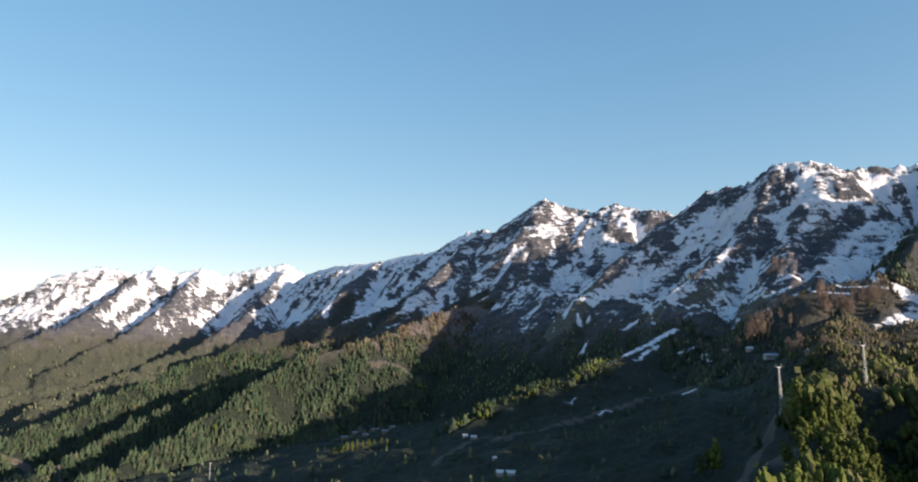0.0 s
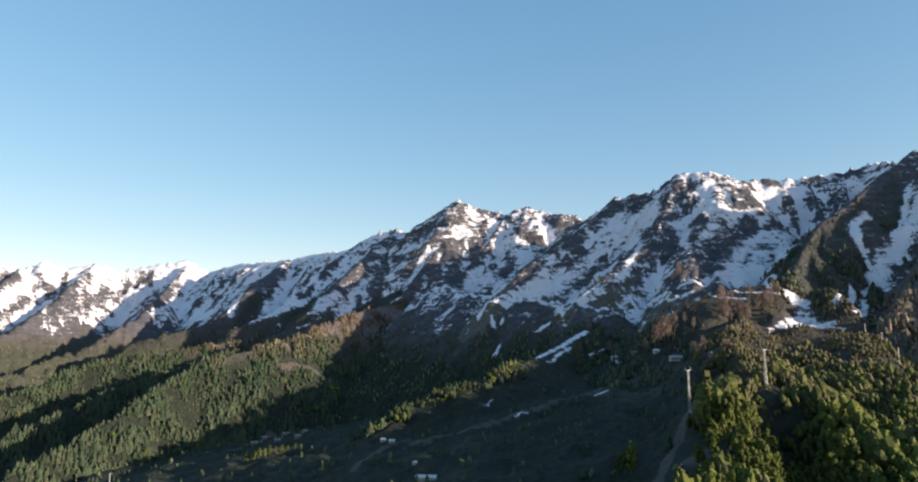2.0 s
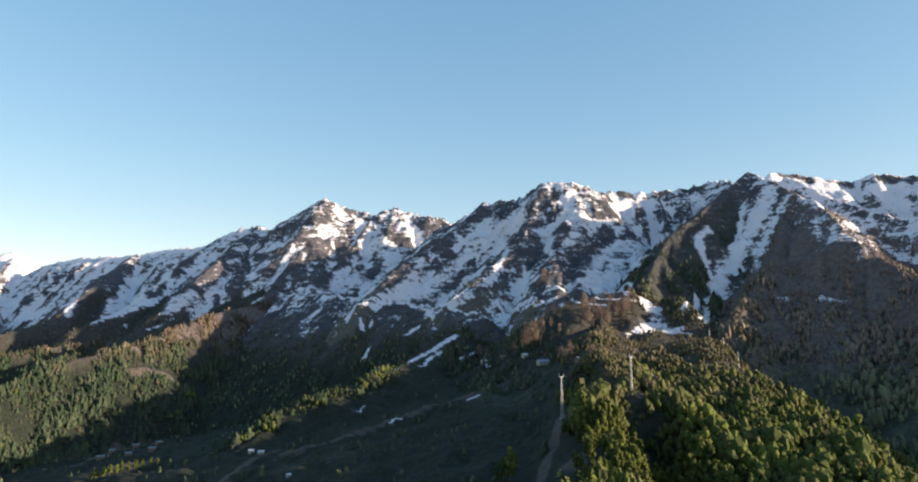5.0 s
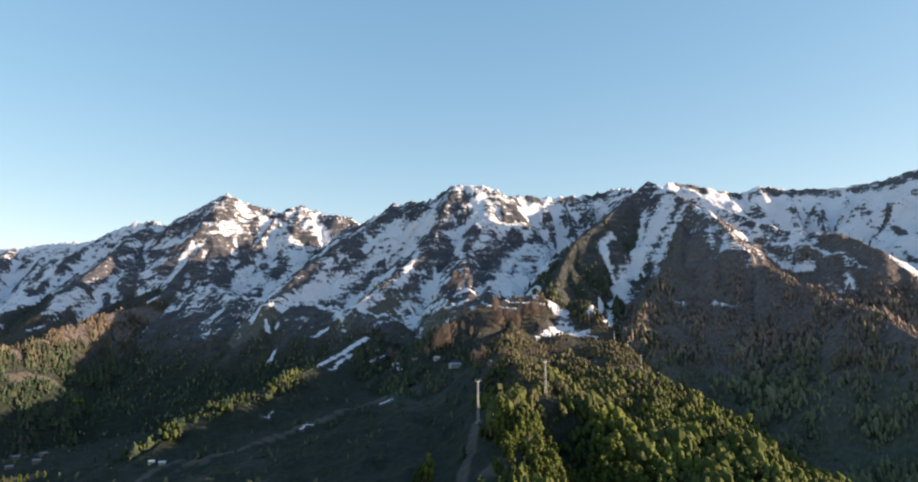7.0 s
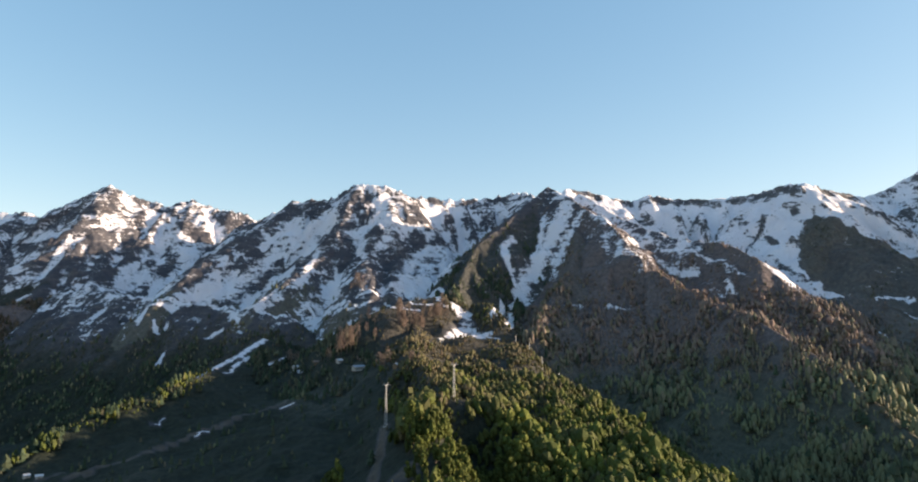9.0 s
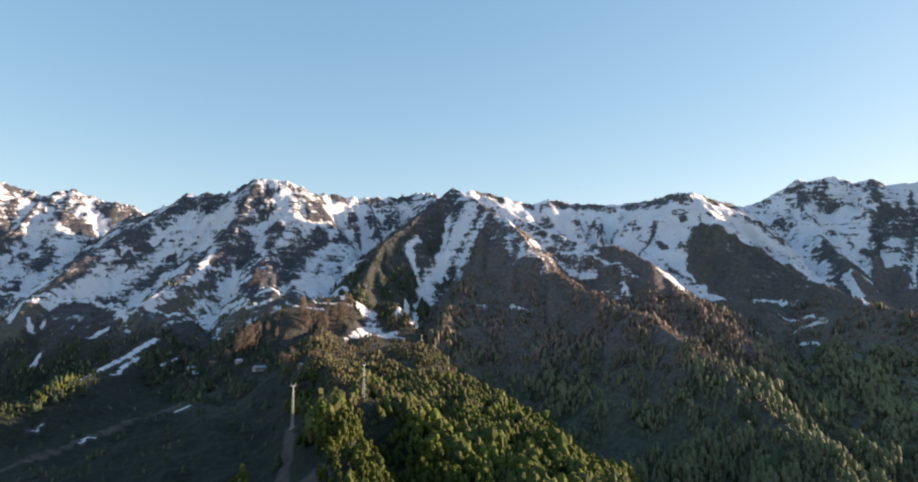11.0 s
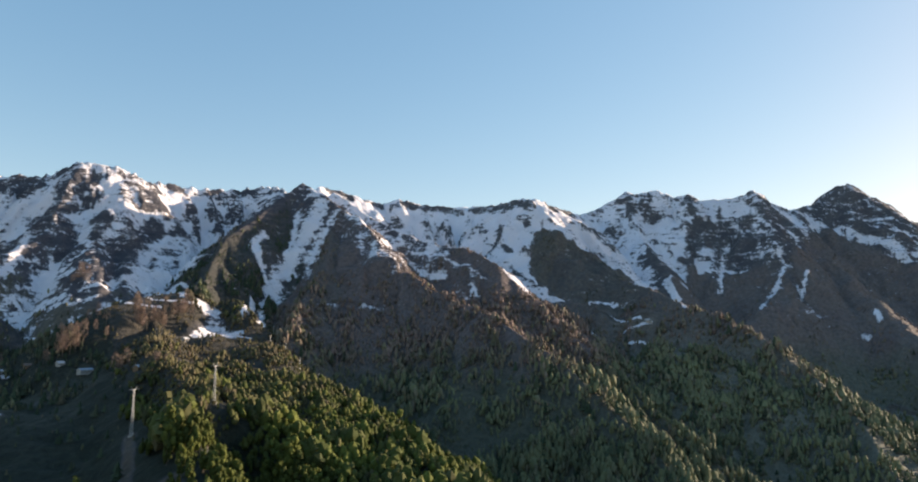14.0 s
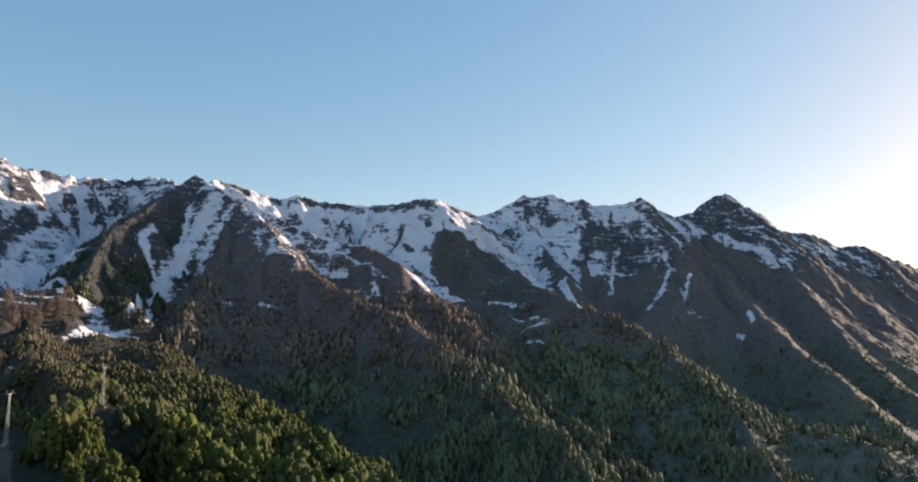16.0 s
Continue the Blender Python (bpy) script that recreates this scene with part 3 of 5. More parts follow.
patch("wood", 0, [(1863, 518), (1933, 350), (1730, 231), (1738, 168), (1610, 312), (1370, 378), (1676, 531)])
patch("rock", 0, [(2044, 752), (2080, 707), (2068, 669), (2034, 635), (2037, 679), (1994, 718)])
patch("rock", 0, [(2048, 546), (2067, 501), (2052, 469), (2001, 491), (2009, 547)])
patch("rock", 0, [(2007, 558), (2094, 474), (2104, 372), (2204, 303), (2144, 243), (1906, 217), (1916, 348), (1929, 494), (1929, 557)])
patch("snow", 0, [(2082, 681), (2112, 626), (2084, 568), (2058, 564), (2015, 564), (2058, 615), (2062, 659)])
patch("snow", 0, [(2098, 554), (2162, 500), (2168, 451), (2147, 481), (2113, 509), (2056, 514), (2061, 539)])
patch("snow", 0, [(2163, 443), (2146, 387), (2135, 415), (2140, 440)])
patch("snow", 0, [(2005, 815), (1967, 747), (1934, 719), (1956, 798)])
patch("snow", 16.8, [(2036, 705), (1960, 692), (1966, 635)])
patch("snow", 0, [(1922, 734), (1954, 657), (1931, 610), (1907, 596), (1886, 630), (1817, 627), (1889, 698)])
patch("snow", 13, [(2057, 623), (1998, 601), (1936, 619)])
patch("snow", 16.4, [(2001, 593), (1970, 562), (1919, 552)])
patch("snow", 12.1, [(1819, 604), (1872, 573), (1867, 534)])
patch("snow", 0, [(1951, 513), (1993, 475), (1946, 468), (1931, 502)])
patch("snow", 9.4, [(2109, 388), (2073, 362), (2033, 315)])
patch("snow", 7.4, [(2058, 376), (2009, 327)])
patch("snow", 8.8, [(2064, 318), (2084, 293), (2076, 265), (1963, 246), (1911, 239), (1881, 226), (1848, 226), (1812, 237)])
patch("snow", 9.9, [(1949, 307), (1926, 293), (1900, 285), (1833, 286), (1795, 303), (1715, 306), (1661, 315)])
patch("snow", 5.3, [(1994, 356), (1926, 313)])
patch("snow", 6.8, [(1945, 445), (1860, 438), (1813, 434)])
patch("snow", 5.1, [(1875, 463), (1853, 440)])
patch("snow", 7.2, [(2008, 440), (1956, 447)])
patch("snow", 7.5, [(2099, 443), (2025, 395)])
patch("rock", 0, [(2352, 251), (2443, 195), (2424, 147), (2395, 48), (2341, 16), (2293, 122), (2314, 186)])
patch("wood", 0, [(2314, 213), (2236, 106), (2182, 26), (2071, -45), (2018, -96), (1753, 57), (1771, 192), (1881, 270)])
patch("wood", 0, [(2156, -28), (2331, -131), (2561, -287), (2495, -372), (2222, -317), (2016, -123)])
patch("snow", 0, [(2316, 177), (2307, 149), (2276, 105), (2256, 37), (2261, 12), (2195, -8), (2167, -29), (2183, 10), (2206, 40), (2268, 106)])
patch("snow", 8.3, [(2291, 253), (2319, 231)])
patch("snow", 6.4, [(2369, 32), (2352, -19)])
patch("snow", 6.2, [(2327, 25), (2318, -33)])
patch("snow", 11.4, [(2550, -136), (2550, -170), (2537, -194)])
patch("snow", 8.9, [(2470, -85), (2457, -125), (2508, -199)])
patch("snow", 13.9, [(2579, -225), (2605, -280), (2561, -322)])
patch("snow", 9.7, [(1816, 84), (1787, 74)])
patch("snow", 0, [(-1604, 3065), (-1661, 3287), (-1720, 3503), (-1730, 3762), (-1694, 3755), (-1653, 3487), (-1621, 3264)])
patch("rock", 0, [(-1770, 3493), (-1864, 3757), (-1830, 3839), (-1755, 3747), (-1728, 3516)])
patch("rock", 32, [(-1953, 3602), (-1960, 3685), (-1952, 3746)])
patch("rock", 24.6, [(-1687, 3741), (-1698, 3820), (-1632, 3751)])
patch("rock", 31.2, [(-1504, 3593), (-1613, 3914)])
patch("rock", 39.8, [(-1610, 3296), (-1631, 3559), (-1604, 3758)])
patch("rock", 53.7, [(-1408, 3255), (-1390, 3458), (-1355, 3781), (-1312, 3969), (-1214, 4013)])
patch("rock", 28.7, [(-1276, 4050), (-1201, 3976)])
patch("rock", 20.4, [(-1019, 3947), (-1011, 3746)])
patch("rock", 17.6, [(-1520, 3915), (-1438, 3753)])
patch("snow", 12.9, [(-1630, 3699), (-1423, 3257)])
patch("snow", 13.5, [(-1312, 3737), (-1282, 3718)])
patch("snow", 13.8, [(-1300, 3877), (-1247, 3810)])
patch("snow", 29.8, [(-970, 3228), (-941, 3455), (-824, 3431), (-729, 3436)])
patch("snow", 26.9, [(-531, 2962), (-521, 2676)])
patch("dark", 0, [(-509, 2619), (-485, 2801), (-401, 2913), (-393, 2862), (-432, 2742), (-425, 2333)])
patch("snow", 0, [(-403, 2367), (-419, 2799), (-393, 2862), (-254, 2528), (-194, 2574), (-231, 2515), (-305, 2443)])
# -- patches end


def lay_patches(x, y, snow, forest):
    """Lay the patches over snow and forest in turn, with ragged edges; also says where the woods are coloured dark."""
    dark = np.zeros(x.shape)
    ragged = 13 * fbm(x, y, 40, 4, 73) + 5 * fbm(x, y, 12, 2, 77)
    for kind, width, p in PATCHES:
        lo, hi = p.min(axis=0) - width - 25, p.max(axis=0) + width + 25
        near = np.nonzero((x > lo[0]) & (x < hi[0]) & (y > lo[1]) & (y < hi[1]))[0]
        if not len(near):
            continue
        px, py = x[near], y[near]
        far = np.full(px.shape, 1e9)
        inside = np.zeros(px.shape, bool)
        ends = np.roll(p, -1, axis=0) if width == 0 else p[1:]
        for a, b in zip(p, ends):
            e = b - a
            t = np.clip(((px - a[0]) * e[0] + (py - a[1]) * e[1]) / (e @ e + 1e-6), 0, 1)
            far = np.minimum(far, np.hypot(px - a[0] - t * e[0], py - a[1] - t * e[1]))
            if width == 0 and a[1] != b[1]:
                inside ^= ((a[1] > py) != (b[1] > py)) & (px < a[0] + e[0] * (py - a[1]) / e[1])
        depth = np.where(inside, far, -far) if width == 0 else width / 2 - far
        m = smooth(-11, 9, depth + ragged[near] * (1.0 if width == 0 else min(1.0, width / 25)))
        snow[near] += (({"snow": 0.95, "rock": -0.02, "wood": -0.5, "dark": -0.45, "thin": 0.12}[kind]) - snow[near]) * m
        forest[near] += ({"snow": 0.0, "rock": 0.0, "wood": 1.0, "dark": 1.0, "thin": 0.7}[kind] - forest[near]) * m
        dark[near] += ((1.0 if kind == "dark" else 0.0) - dark[near]) * m
    return snow, forest, dark


# the sheet: rings round the flight, finest where the land is looked at
fine = np.arange(-39.0, 107.0, 0.165)
coarse = np.arange(110.0, 319.0, 3.0)
az = np.radians(np.concatenate([fine, coarse]))
rad = np.concatenate([np.arange(0.5, 380, 38), np.arange(380, 480, 10), 480 * 1.0085 ** np.arange(98), np.arange(1100, 2750, 4.6), np.arange(2750, 4860, 22)])
A, Rr = np.meshgrid(az, rad)
gx, gy = (Rr * np.sin(A)).ravel(), (100 + Rr * np.cos(A)).ravel()
gz, gdist, galong, ggroup, gline, ggul, ggul2, _ = terrain(gx, gy)
nr, na = A.shape
Z = gz.reshape(nr, na)


# per mountain: leaning towards bare rock or wood, and the height where trees end
BARE = {"ground": 0.5, "far": 0.2, "pyramid": 0.27, "spur": 0.8, "hill": 0.8, "jagged": 0.07, "bowl": -0.3, "cone": 0.16, "east": 0.14, "dome": 0.55, "lowhill": 0.8}
TREES_END = {"ground": 480, "far": 420, "pyramid": 470, "spur": 640, "hill": 640, "jagged": 430, "bowl": 500, "east": 440, "dome": 600, "dome_spur": 640, "lowhill": 480,
             "jagged_spur_1": 520, "jagged_spur_2": 540, "jagged_spur_3": 500, "jagged_spur_4": 500, "pyramid_spur_2": 500, "pyramid_spur_3": 490, "pyramid_spur_5": 520, "east_spur_2": 580, "east_spur_3": 600,
             "cone": 640, "cone_left": 640, "cone_mid": 660, "cone_outer": 610, "cone_right": 710, "bowl_spur": 760, "bench": 430}
SNOW_UP = {"bowl": 65, "jagged": 18, "east": 85, "dome": 110, "cone": 25}
snow_up = np.array([SNOW_UP[g] if g in SNOW_UP else 0.0 for g in GROUPS])
bare_of = np.array([BARE[g] for g in GROUPS])
trees_of = np.array([TREES_END[r[0]] if r[0] in TREES_END else TREES_END[r[1]] for r in RIDGES] + [TREES_END["ground"]], float)
# grass of the low hills; on dome, east and bowl it stands for haze
MEADOW_HAZE = {"lowhill": 0.7, "dome": 0.15, "east": 0.15, "bowl": 0.15}
meadow_haze_of = np.array([MEADOW_HAZE[g] if g in MEADOW_HAZE else 0.0 for g in GROUPS])
rib_of = np.array([(0.2 if r[0] == "cone_outer" else 0.5) if ("spur" in r[0] or r[1] == "cone") else 0.15 for r in RIDGES] + [0.0])
crest_of = np.array([{"bowl": 0.9, "jagged": 0.6}[r[0]] if r[0] in ("bowl", "jagged") else 0.0 for r in RIDGES] + [0.0])
woods_of = np.array([{"cone_left": 0.62, "cone_right": 0.6, "cone_outer": 0.15, "bowl_spur": 1.3, "cone_mid": 0.35}[r[0]] if r[0] in ("cone_left", "cone_mid", "cone_right", "cone_outer", "bowl_spur") else 0.0 for r in RIDGES] + [0.0])

thin_of = np.array([{"cone_left": 0.35, "bowl_spur": 0.45}[r[0]] if r[0] in ("cone_left", "bowl_spur") else 0.0 for r in RIDGES] + [0.0])
# lower values take warmth out of flanks, colouring them as shaded
brown_of = np.array([0.4 if r[1] in ("jagged", "pyramid", "far") else 0.15 if r[0] == "cone_left" else 0.75 if r[0] in ("cone_mid", "bowl_spur") else 0.3 if "knoll" in r[0] else 1.0 for r in RIDGES] + [1.0])


def cover(x, y, z, dist, along, group, line, gully, gully2, slope, hollow):
    """Snow, forest, bare earth, 0 to 1, and how brown the forest is. hollow: metres below the land around."""
    n1, n2 = fbm(x, y, 60, 5, 41), fbm(x, y, 400, 3, 45)
    streak = perlin(along / 24.0, dist / 200.0, 61) + 0.8 * perlin(along / 9.0, dist / 80.0, 63)
    snow = 0.95 * smooth(415, 530, z - snow_up[group] + 50 * n2) + 0.12 * smooth(650, 800, z) - bare_of[group] - rib_of[line] * smooth(55, 12, dist + 25 * n1) * smooth(760, 640, z) - woods_of[line] * smooth(800, 740, z + 90 * n1) * smooth(340, 250, dist + 110 * n1 - np.clip(620 - z, 0, 300))
    snow = snow + 0.65 * n1 + 0.3 * streak - 0.12 * gully - np.where(rough_of[group] > 0.95, 0.22, 0.45) * smooth(0.95, 1.7, slope) + np.clip(hollow, -0.4, 0.5) * (1 - 0.6 * smooth(40, 0, dist) * (rib_of[line] < 0.3)) + 0.03
    snow = snow - crest_of[line] * smooth(34, 20, dist + 10 * n1) * smooth(-0.2, 0.15, perlin(along / 70.0, dist * 0 + 0.3, 66))
    # the far crests are white to the top
    snow = snow + np.where(group == GROUPS.index("far"), 0.38 * smooth(600, 700, z + 60 * n1), 0.0) + np.where((line == PYR) & (x < 60), 0.4 * smooth(130, 40, dist + 40 * n1), 0.0)
    snow = np.clip(0.42 + 1.5 * (snow - 0.42), -0.9, 2.0) - 4.0 * smooth(425, 380, z)
    forest = smooth(30, -40, z - trees_of[line] + 40 * n2 + 60 * n1 + 25 * streak) * smooth(0.6, 0.35, snow)
    brown = np.where(group == HILL, smooth(295, 410, z + 20 * n2 + 30 * n1), smooth(330, 440, z + 30 * n2 + 40 * n1 + np.where(group == CONE, 15, 0)))
    # cleared slope keeps little brown, so its colour passes for shade
    brown = brown * brown_of[line] * np.where((group == HILL) & (x < 0.5 * y - 14), 0.25, 1.0)
    snow, forest, dark = lay_patches(x, y, snow, forest)
    brown = brown * (1 - 0.5 * dark)
    # steep flanks where thin trees stand on grey rock
    forest = forest * (1 - thin_of[line] * smooth(440, 520, z + 30 * n1))
    sn, di = strip_cover(x, y, "snow"), strip_cover(x, y, "dirt")
    snow = np.maximum(snow, np.where(sn > -0.35, np.clip(0.45 + 1.2 * sn, 0, 1.2), -4.5))
    dirt = np.clip(1.4 * di + 0.3, 0, 1)
    forest = forest * smooth(0.1, -0.4, np.maximum(sn, di))
    # valley floor far right and far left is paled as well, for haze
    meadow = np.clip(meadow_haze_of[group] + np.where(group == 0, smooth(700, 1000, x) + smooth(1300, 1600, y) * smooth(-100, -400, x), 0), 0, 1)
    # lower bowl paled so it parts from the nearer ridge like hazy ground
    meadow = np.where((group == BOWL) & (z < 560), np.maximum(meadow, 0.35 * smooth(510, 440, z + 40 * n1)), meadow)
    meadow = np.where((group == HILL) & (x < 0.5 * y - 14) & (y < 1000), 0.3 * smooth(0.05, 0.3, n2 + 0.5 * n1), meadow)
    meadow = meadow * smooth(0.25, -0.25, n1 * 0.6 + n2 * 0.5 - 0.1) ** 0.5
    return snow, forest, brown, dirt, meadow, dark


def blurred(a, n):
    """Mean over n x n cells of the sheet."""
    for axis in (0, 1):
        pad = [(0, 0), (0, 0)]
        pad[axis] = (n // 2 + 1, n // 2)
        c = np.cumsum(np.pad(a, pad, mode="edge"), axis=axis)
        a = (c[n:] - c[:-n]) / n if axis == 0 else (c[:, n:] - c[:, :-n]) / n
    return a


down = np.gradient(Z, axis=0) / np.maximum(np.gradient(Rr, axis=0), 1)
across = np.gradient(Z, axis=1) / np.maximum(Rr * np.gradient(A, axis=1), 0.5)
slope = np.hypot(down, across).ravel()
hollow = (0.07 * (blurred(Z, 5) - Z) + 0.045 * (blurred(Z, 13) - Z) + 0.012 * (blurred(Z, 35) - Z)).ravel()
gsnow, gforest, gbrown, gdirt, gmeadow, gdark = cover(gx, gy, gz, gdist, galong, ggroup, gline, ggul, ggul2, slope, hollow)
# conifer scrub, darkened for shade, on the near hill, the low ridges and the valley; leaf litter under bare woods
# elsewhere, paled for haze
gfloor_shade = np.array([1.0 if g in ("hill", "spur", "pyramid") else 0.65 if g == "far" else 0.0 for g in GROUPS])[ggroup]
gfloor_shade = np.maximum(gfloor_shade, 0.55 * gdark)
# cone floor darkened too, most on its shaded left flank
gfloor_shade = np.where(gline == [q[0] for q in RIDGES].index("cone_left"), 0.8, np.where(ggroup == CONE, np.maximum(gfloor_shade, 0.3), gfloor_shade))
gfloor_shade = np.where(ggroup == 0, smooth(900, 500, gx), gfloor_shade)

# ---- materials ----


def nodes_of(name):
    m = bpy.data.materials.new(name)
    m.use_nodes = True
    nt = m.node_tree
    return m, nt, nt.nodes["Principled BSDF"]


def add(nt, kind, **props):
    n = nt.nodes.new(kind)
    for k, v in props.items():
        if k == "operation":
            n.operation = v
        elif k == "data_type":
            n.data_type = v
        elif k == "attribute_name":
            n.attribute_name = v
    return n


def ramp(nt, src, stops):
    n = nt.nodes.new("ShaderNodeValToRGB")
    while len(n.color_ramp.elements) < len(stops):
        n.color_ramp.elements.new(0.5)
    for e, (p, c) in zip(n.color_ramp.elements, stops):
        e.position, e.color = p, (*c, 1)
    nt.links.new(src, n.inputs[0])
    return n.outputs[0]


def noise_tex(nt, scale, detail=6, rough=0.6, coord=None):
    n = nt.nodes.new("ShaderNodeTexNoise")
    n.inputs["Scale"].default_value, n.inputs["Detail"].default_value, n.inputs["Roughness"].default_value = scale, detail, rough
    nt.links.new(coord, n.inputs["Vector"])
    return n.outputs[0]


def mix(nt, fac, a, b):
    n = nt.nodes.new("ShaderNodeMix")
    n.data_type = "RGBA"
    for sock, v in ((n.inputs[0], fac), (n.inputs[6], a), (n.inputs[7], b)):
        if isinstance(v, (tuple, float, int)):
            sock.default_value = (*v, 1) if isinstance(v, tuple) else v
        else:
            nt.links.new(v, sock)
    return n.outputs[2]


def calc(nt, op, a, b=0.0, clamp=False):
    n = nt.nodes.new("ShaderNodeMath")
    n.operation, n.use_clamp = op, clamp
    for sock, v in ((n.inputs[0], a), (n.inputs[1], b)):
        if isinstance(v, (float, int)):
            sock.default_value = v
        else:
            nt.links.new(v, sock)
    return n.outputs[0]


def attribute(nt, name):
    n = nt.nodes.new("ShaderNodeAttribute")
    n.attribute_name = name
    return n.outputs["Fac"]


def land_material():
    m, nt, bsdf = nodes_of("land")
    pos = nt.nodes.new("ShaderNodeNewGeometry").outputs["Position"]
    fine_n = noise_tex(nt, 0.12, 7, 0.7, pos)
    mid_n = noise_tex(nt, 0.018, 6, 0.6, pos)
    beds = nt.nodes.new("ShaderNodeMapping")
    beds.inputs["Rotation"].default_value = (0.5, -0.55, 0.0)
    beds.inputs["Scale"].default_value = (0.02, 0.02, 0.1)
    nt.links.new(pos, beds.inputs["Vector"])
    strata = noise_tex(nt, 1.0, 5, 0.62, beds.outputs[0])
    rock = ramp(nt, calc(nt, "ADD", calc(nt, "MULTIPLY", mid_n, 0.2), calc(nt, "ADD", calc(nt, "MULTIPLY", strata, 0.45), calc(nt, "MULTIPLY", fine_n, 0.35))), [(0.3, (0.039, 0.041, 0.055)), (0.5, (0.088, 0.087, 0.1)), (0.68, (0.21, 0.172, 0.155))])
    # two floor colours: the pale one carries haze, the dark one shade
    hazed_litter = ramp(nt, fine_n, [(0.3, (0.085, 0.088, 0.066)), (0.7, (0.165, 0.16, 0.12))])
    shaded_scrub = ramp(nt, fine_n, [(0.3, (0.012, 0.018, 0.013)), (0.7, (0.042, 0.049, 0.034))])
    green = mix(nt, attribute(nt, "floor_shade"), hazed_litter, shaded_scrub)
    brown = ramp(nt, fine_n, [(0.3, (0.09, 0.077, 0.078)), (0.7, (0.215, 0.17, 0.16))])
    wood = mix(nt, attribute(nt, "brown"), green, brown)
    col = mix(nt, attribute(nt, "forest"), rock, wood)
    # dry turf, made lighter to carry the haze of distant ground
    hazed_grass = ramp(nt, fine_n, [(0.3, (0.15, 0.148, 0.12)), (0.7, (0.3, 0.28, 0.225))])
    col = mix(nt, attribute(nt, "meadow"), col, hazed_grass)
    earth = ramp(nt, fine_n, [(0.3, (0.075, 0.062, 0.05)), (0.7, (0.15, 0.12, 0.095))])
    col = mix(nt, attribute(nt, "dirt"), col, earth)
    snow_edge = calc(nt, "ADD", attribute(nt, "snow"), calc(nt, "MULTIPLY", calc(nt, "SUBTRACT", fine_n, 0.5), 2.6))
    grit = noise_tex(nt, 0.4, 4, 0.7, pos)
    snow_edge = calc(nt, "ADD", snow_edge, calc(nt, "MULTIPLY", calc(nt, "SUBTRACT", grit, 0.5), 2.0))
    snow_edge = calc(nt, "ADD", snow_edge, calc(nt, "MULTIPLY", calc(nt, "SUBTRACT", strata, 0.5), 2.6))
    crag = noise_tex(nt, 0.045, 9, 0.72, pos)
    snow_edge = calc(nt, "ADD", snow_edge, calc(nt, "MULTIPLY", calc(nt, "SUBTRACT", crag, 0.5), 2.4))
    lane = nt.nodes.new("ShaderNodeCombineXYZ")
    nt.links.new(calc(nt, "MULTIPLY", attribute(nt, "along"), 0.13), lane.inputs[0])
    nt.links.new(calc(nt, "MULTIPLY", attribute(nt, "fall"), 0.018), lane.inputs[1])
    streaks = noise_tex(nt, 1.0, 5, 0.6, lane.outputs[0])
    snow_edge = calc(nt, "ADD", snow_edge, calc(nt, "MULTIPLY", calc(nt, "SUBTRACT", streaks, 0.5), 2.2))
    s = calc(nt, "MULTIPLY", calc(nt, "SUBTRACT", snow_edge, 0.42), 5.0, True)
    col = mix(nt, s, col, ramp(nt, mid_n, [(0.3, (0.76, 0.735, 0.78)), (0.7, (0.88, 0.855, 0.9))]))
    nt.links.new(col, bsdf.inputs["Base Color"])
    bsdf.inputs["Roughness"].default_value = 0.85
    bsdf.inputs["Specular IOR Level"].default_value = 0.2
    bump = nt.nodes.new("ShaderNodeBump")
    bump.inputs["Strength"].default_value, bump.inputs["Distance"].default_value = 0.8, 13.0
    nt.links.new(calc(nt, "ADD", calc(nt, "MULTIPLY", fine_n, 0.7), calc(nt, "MULTIPLY", strata, 0.5)), bump.inputs["Height"])
    nt.links.new(bump.outputs[0], bsdf.inputs["Normal"])
    return m


def leaf_material(name, dark, light, brown_dark, brown_light):
    m, nt, bsdf = nodes_of(name)
    rnd = nt.nodes.new("ShaderNodeNewGeometry").outputs["Random Per Island"]
    rnd = calc(nt, "ADD", calc(nt, "MULTIPLY", rnd, 0.2), calc(nt, "ADD", calc(nt, "MULTIPLY", attribute(nt, "tone"), 0.65), 0.08))
    g = ramp(nt, rnd, [(0.0, dark), (1.0, light)])
    b = ramp(nt, rnd, [(0.0, brown_dark), (1.0, brown_light)])
    tint = mix(nt, attribute(nt, "brown"), g, b)
    nt.links.new(tint, bsdf.inputs["Base Color"])
    bsdf.inputs["Roughness"].default_value = 0.8
    bsdf.inputs["Specular IOR Level"].default_value = 0.15
    return m


LAND = land_material()
FOLIAGE = leaf_material("foliage", (0.024, 0.036, 0.011), (0.108, 0.127, 0.025), (0.056, 0.049, 0.032), (0.138, 0.116, 0.068))
# pale, greyed copy of the foliage; its tone stands for haze on far slopes
HAZED_BUDS = leaf_material("hazed_foliage", (0.07, 0.08, 0.05), (0.2, 0.215, 0.115), (0.1, 0.08, 0.074), (0.285, 0.2, 0.17))
NEEDLES = leaf_material("needles", (0.017, 0.032, 0.02), (0.066, 0.09, 0.05), (0.055, 0.045, 0.033), (0.15, 0.11, 0.075))

# ---- the land, split where one mountain meets the next ----
ii, jj = np.meshgrid(np.arange(nr - 1), np.arange(na), indexing="ij")
v0 = (ii * na + jj).ravel()
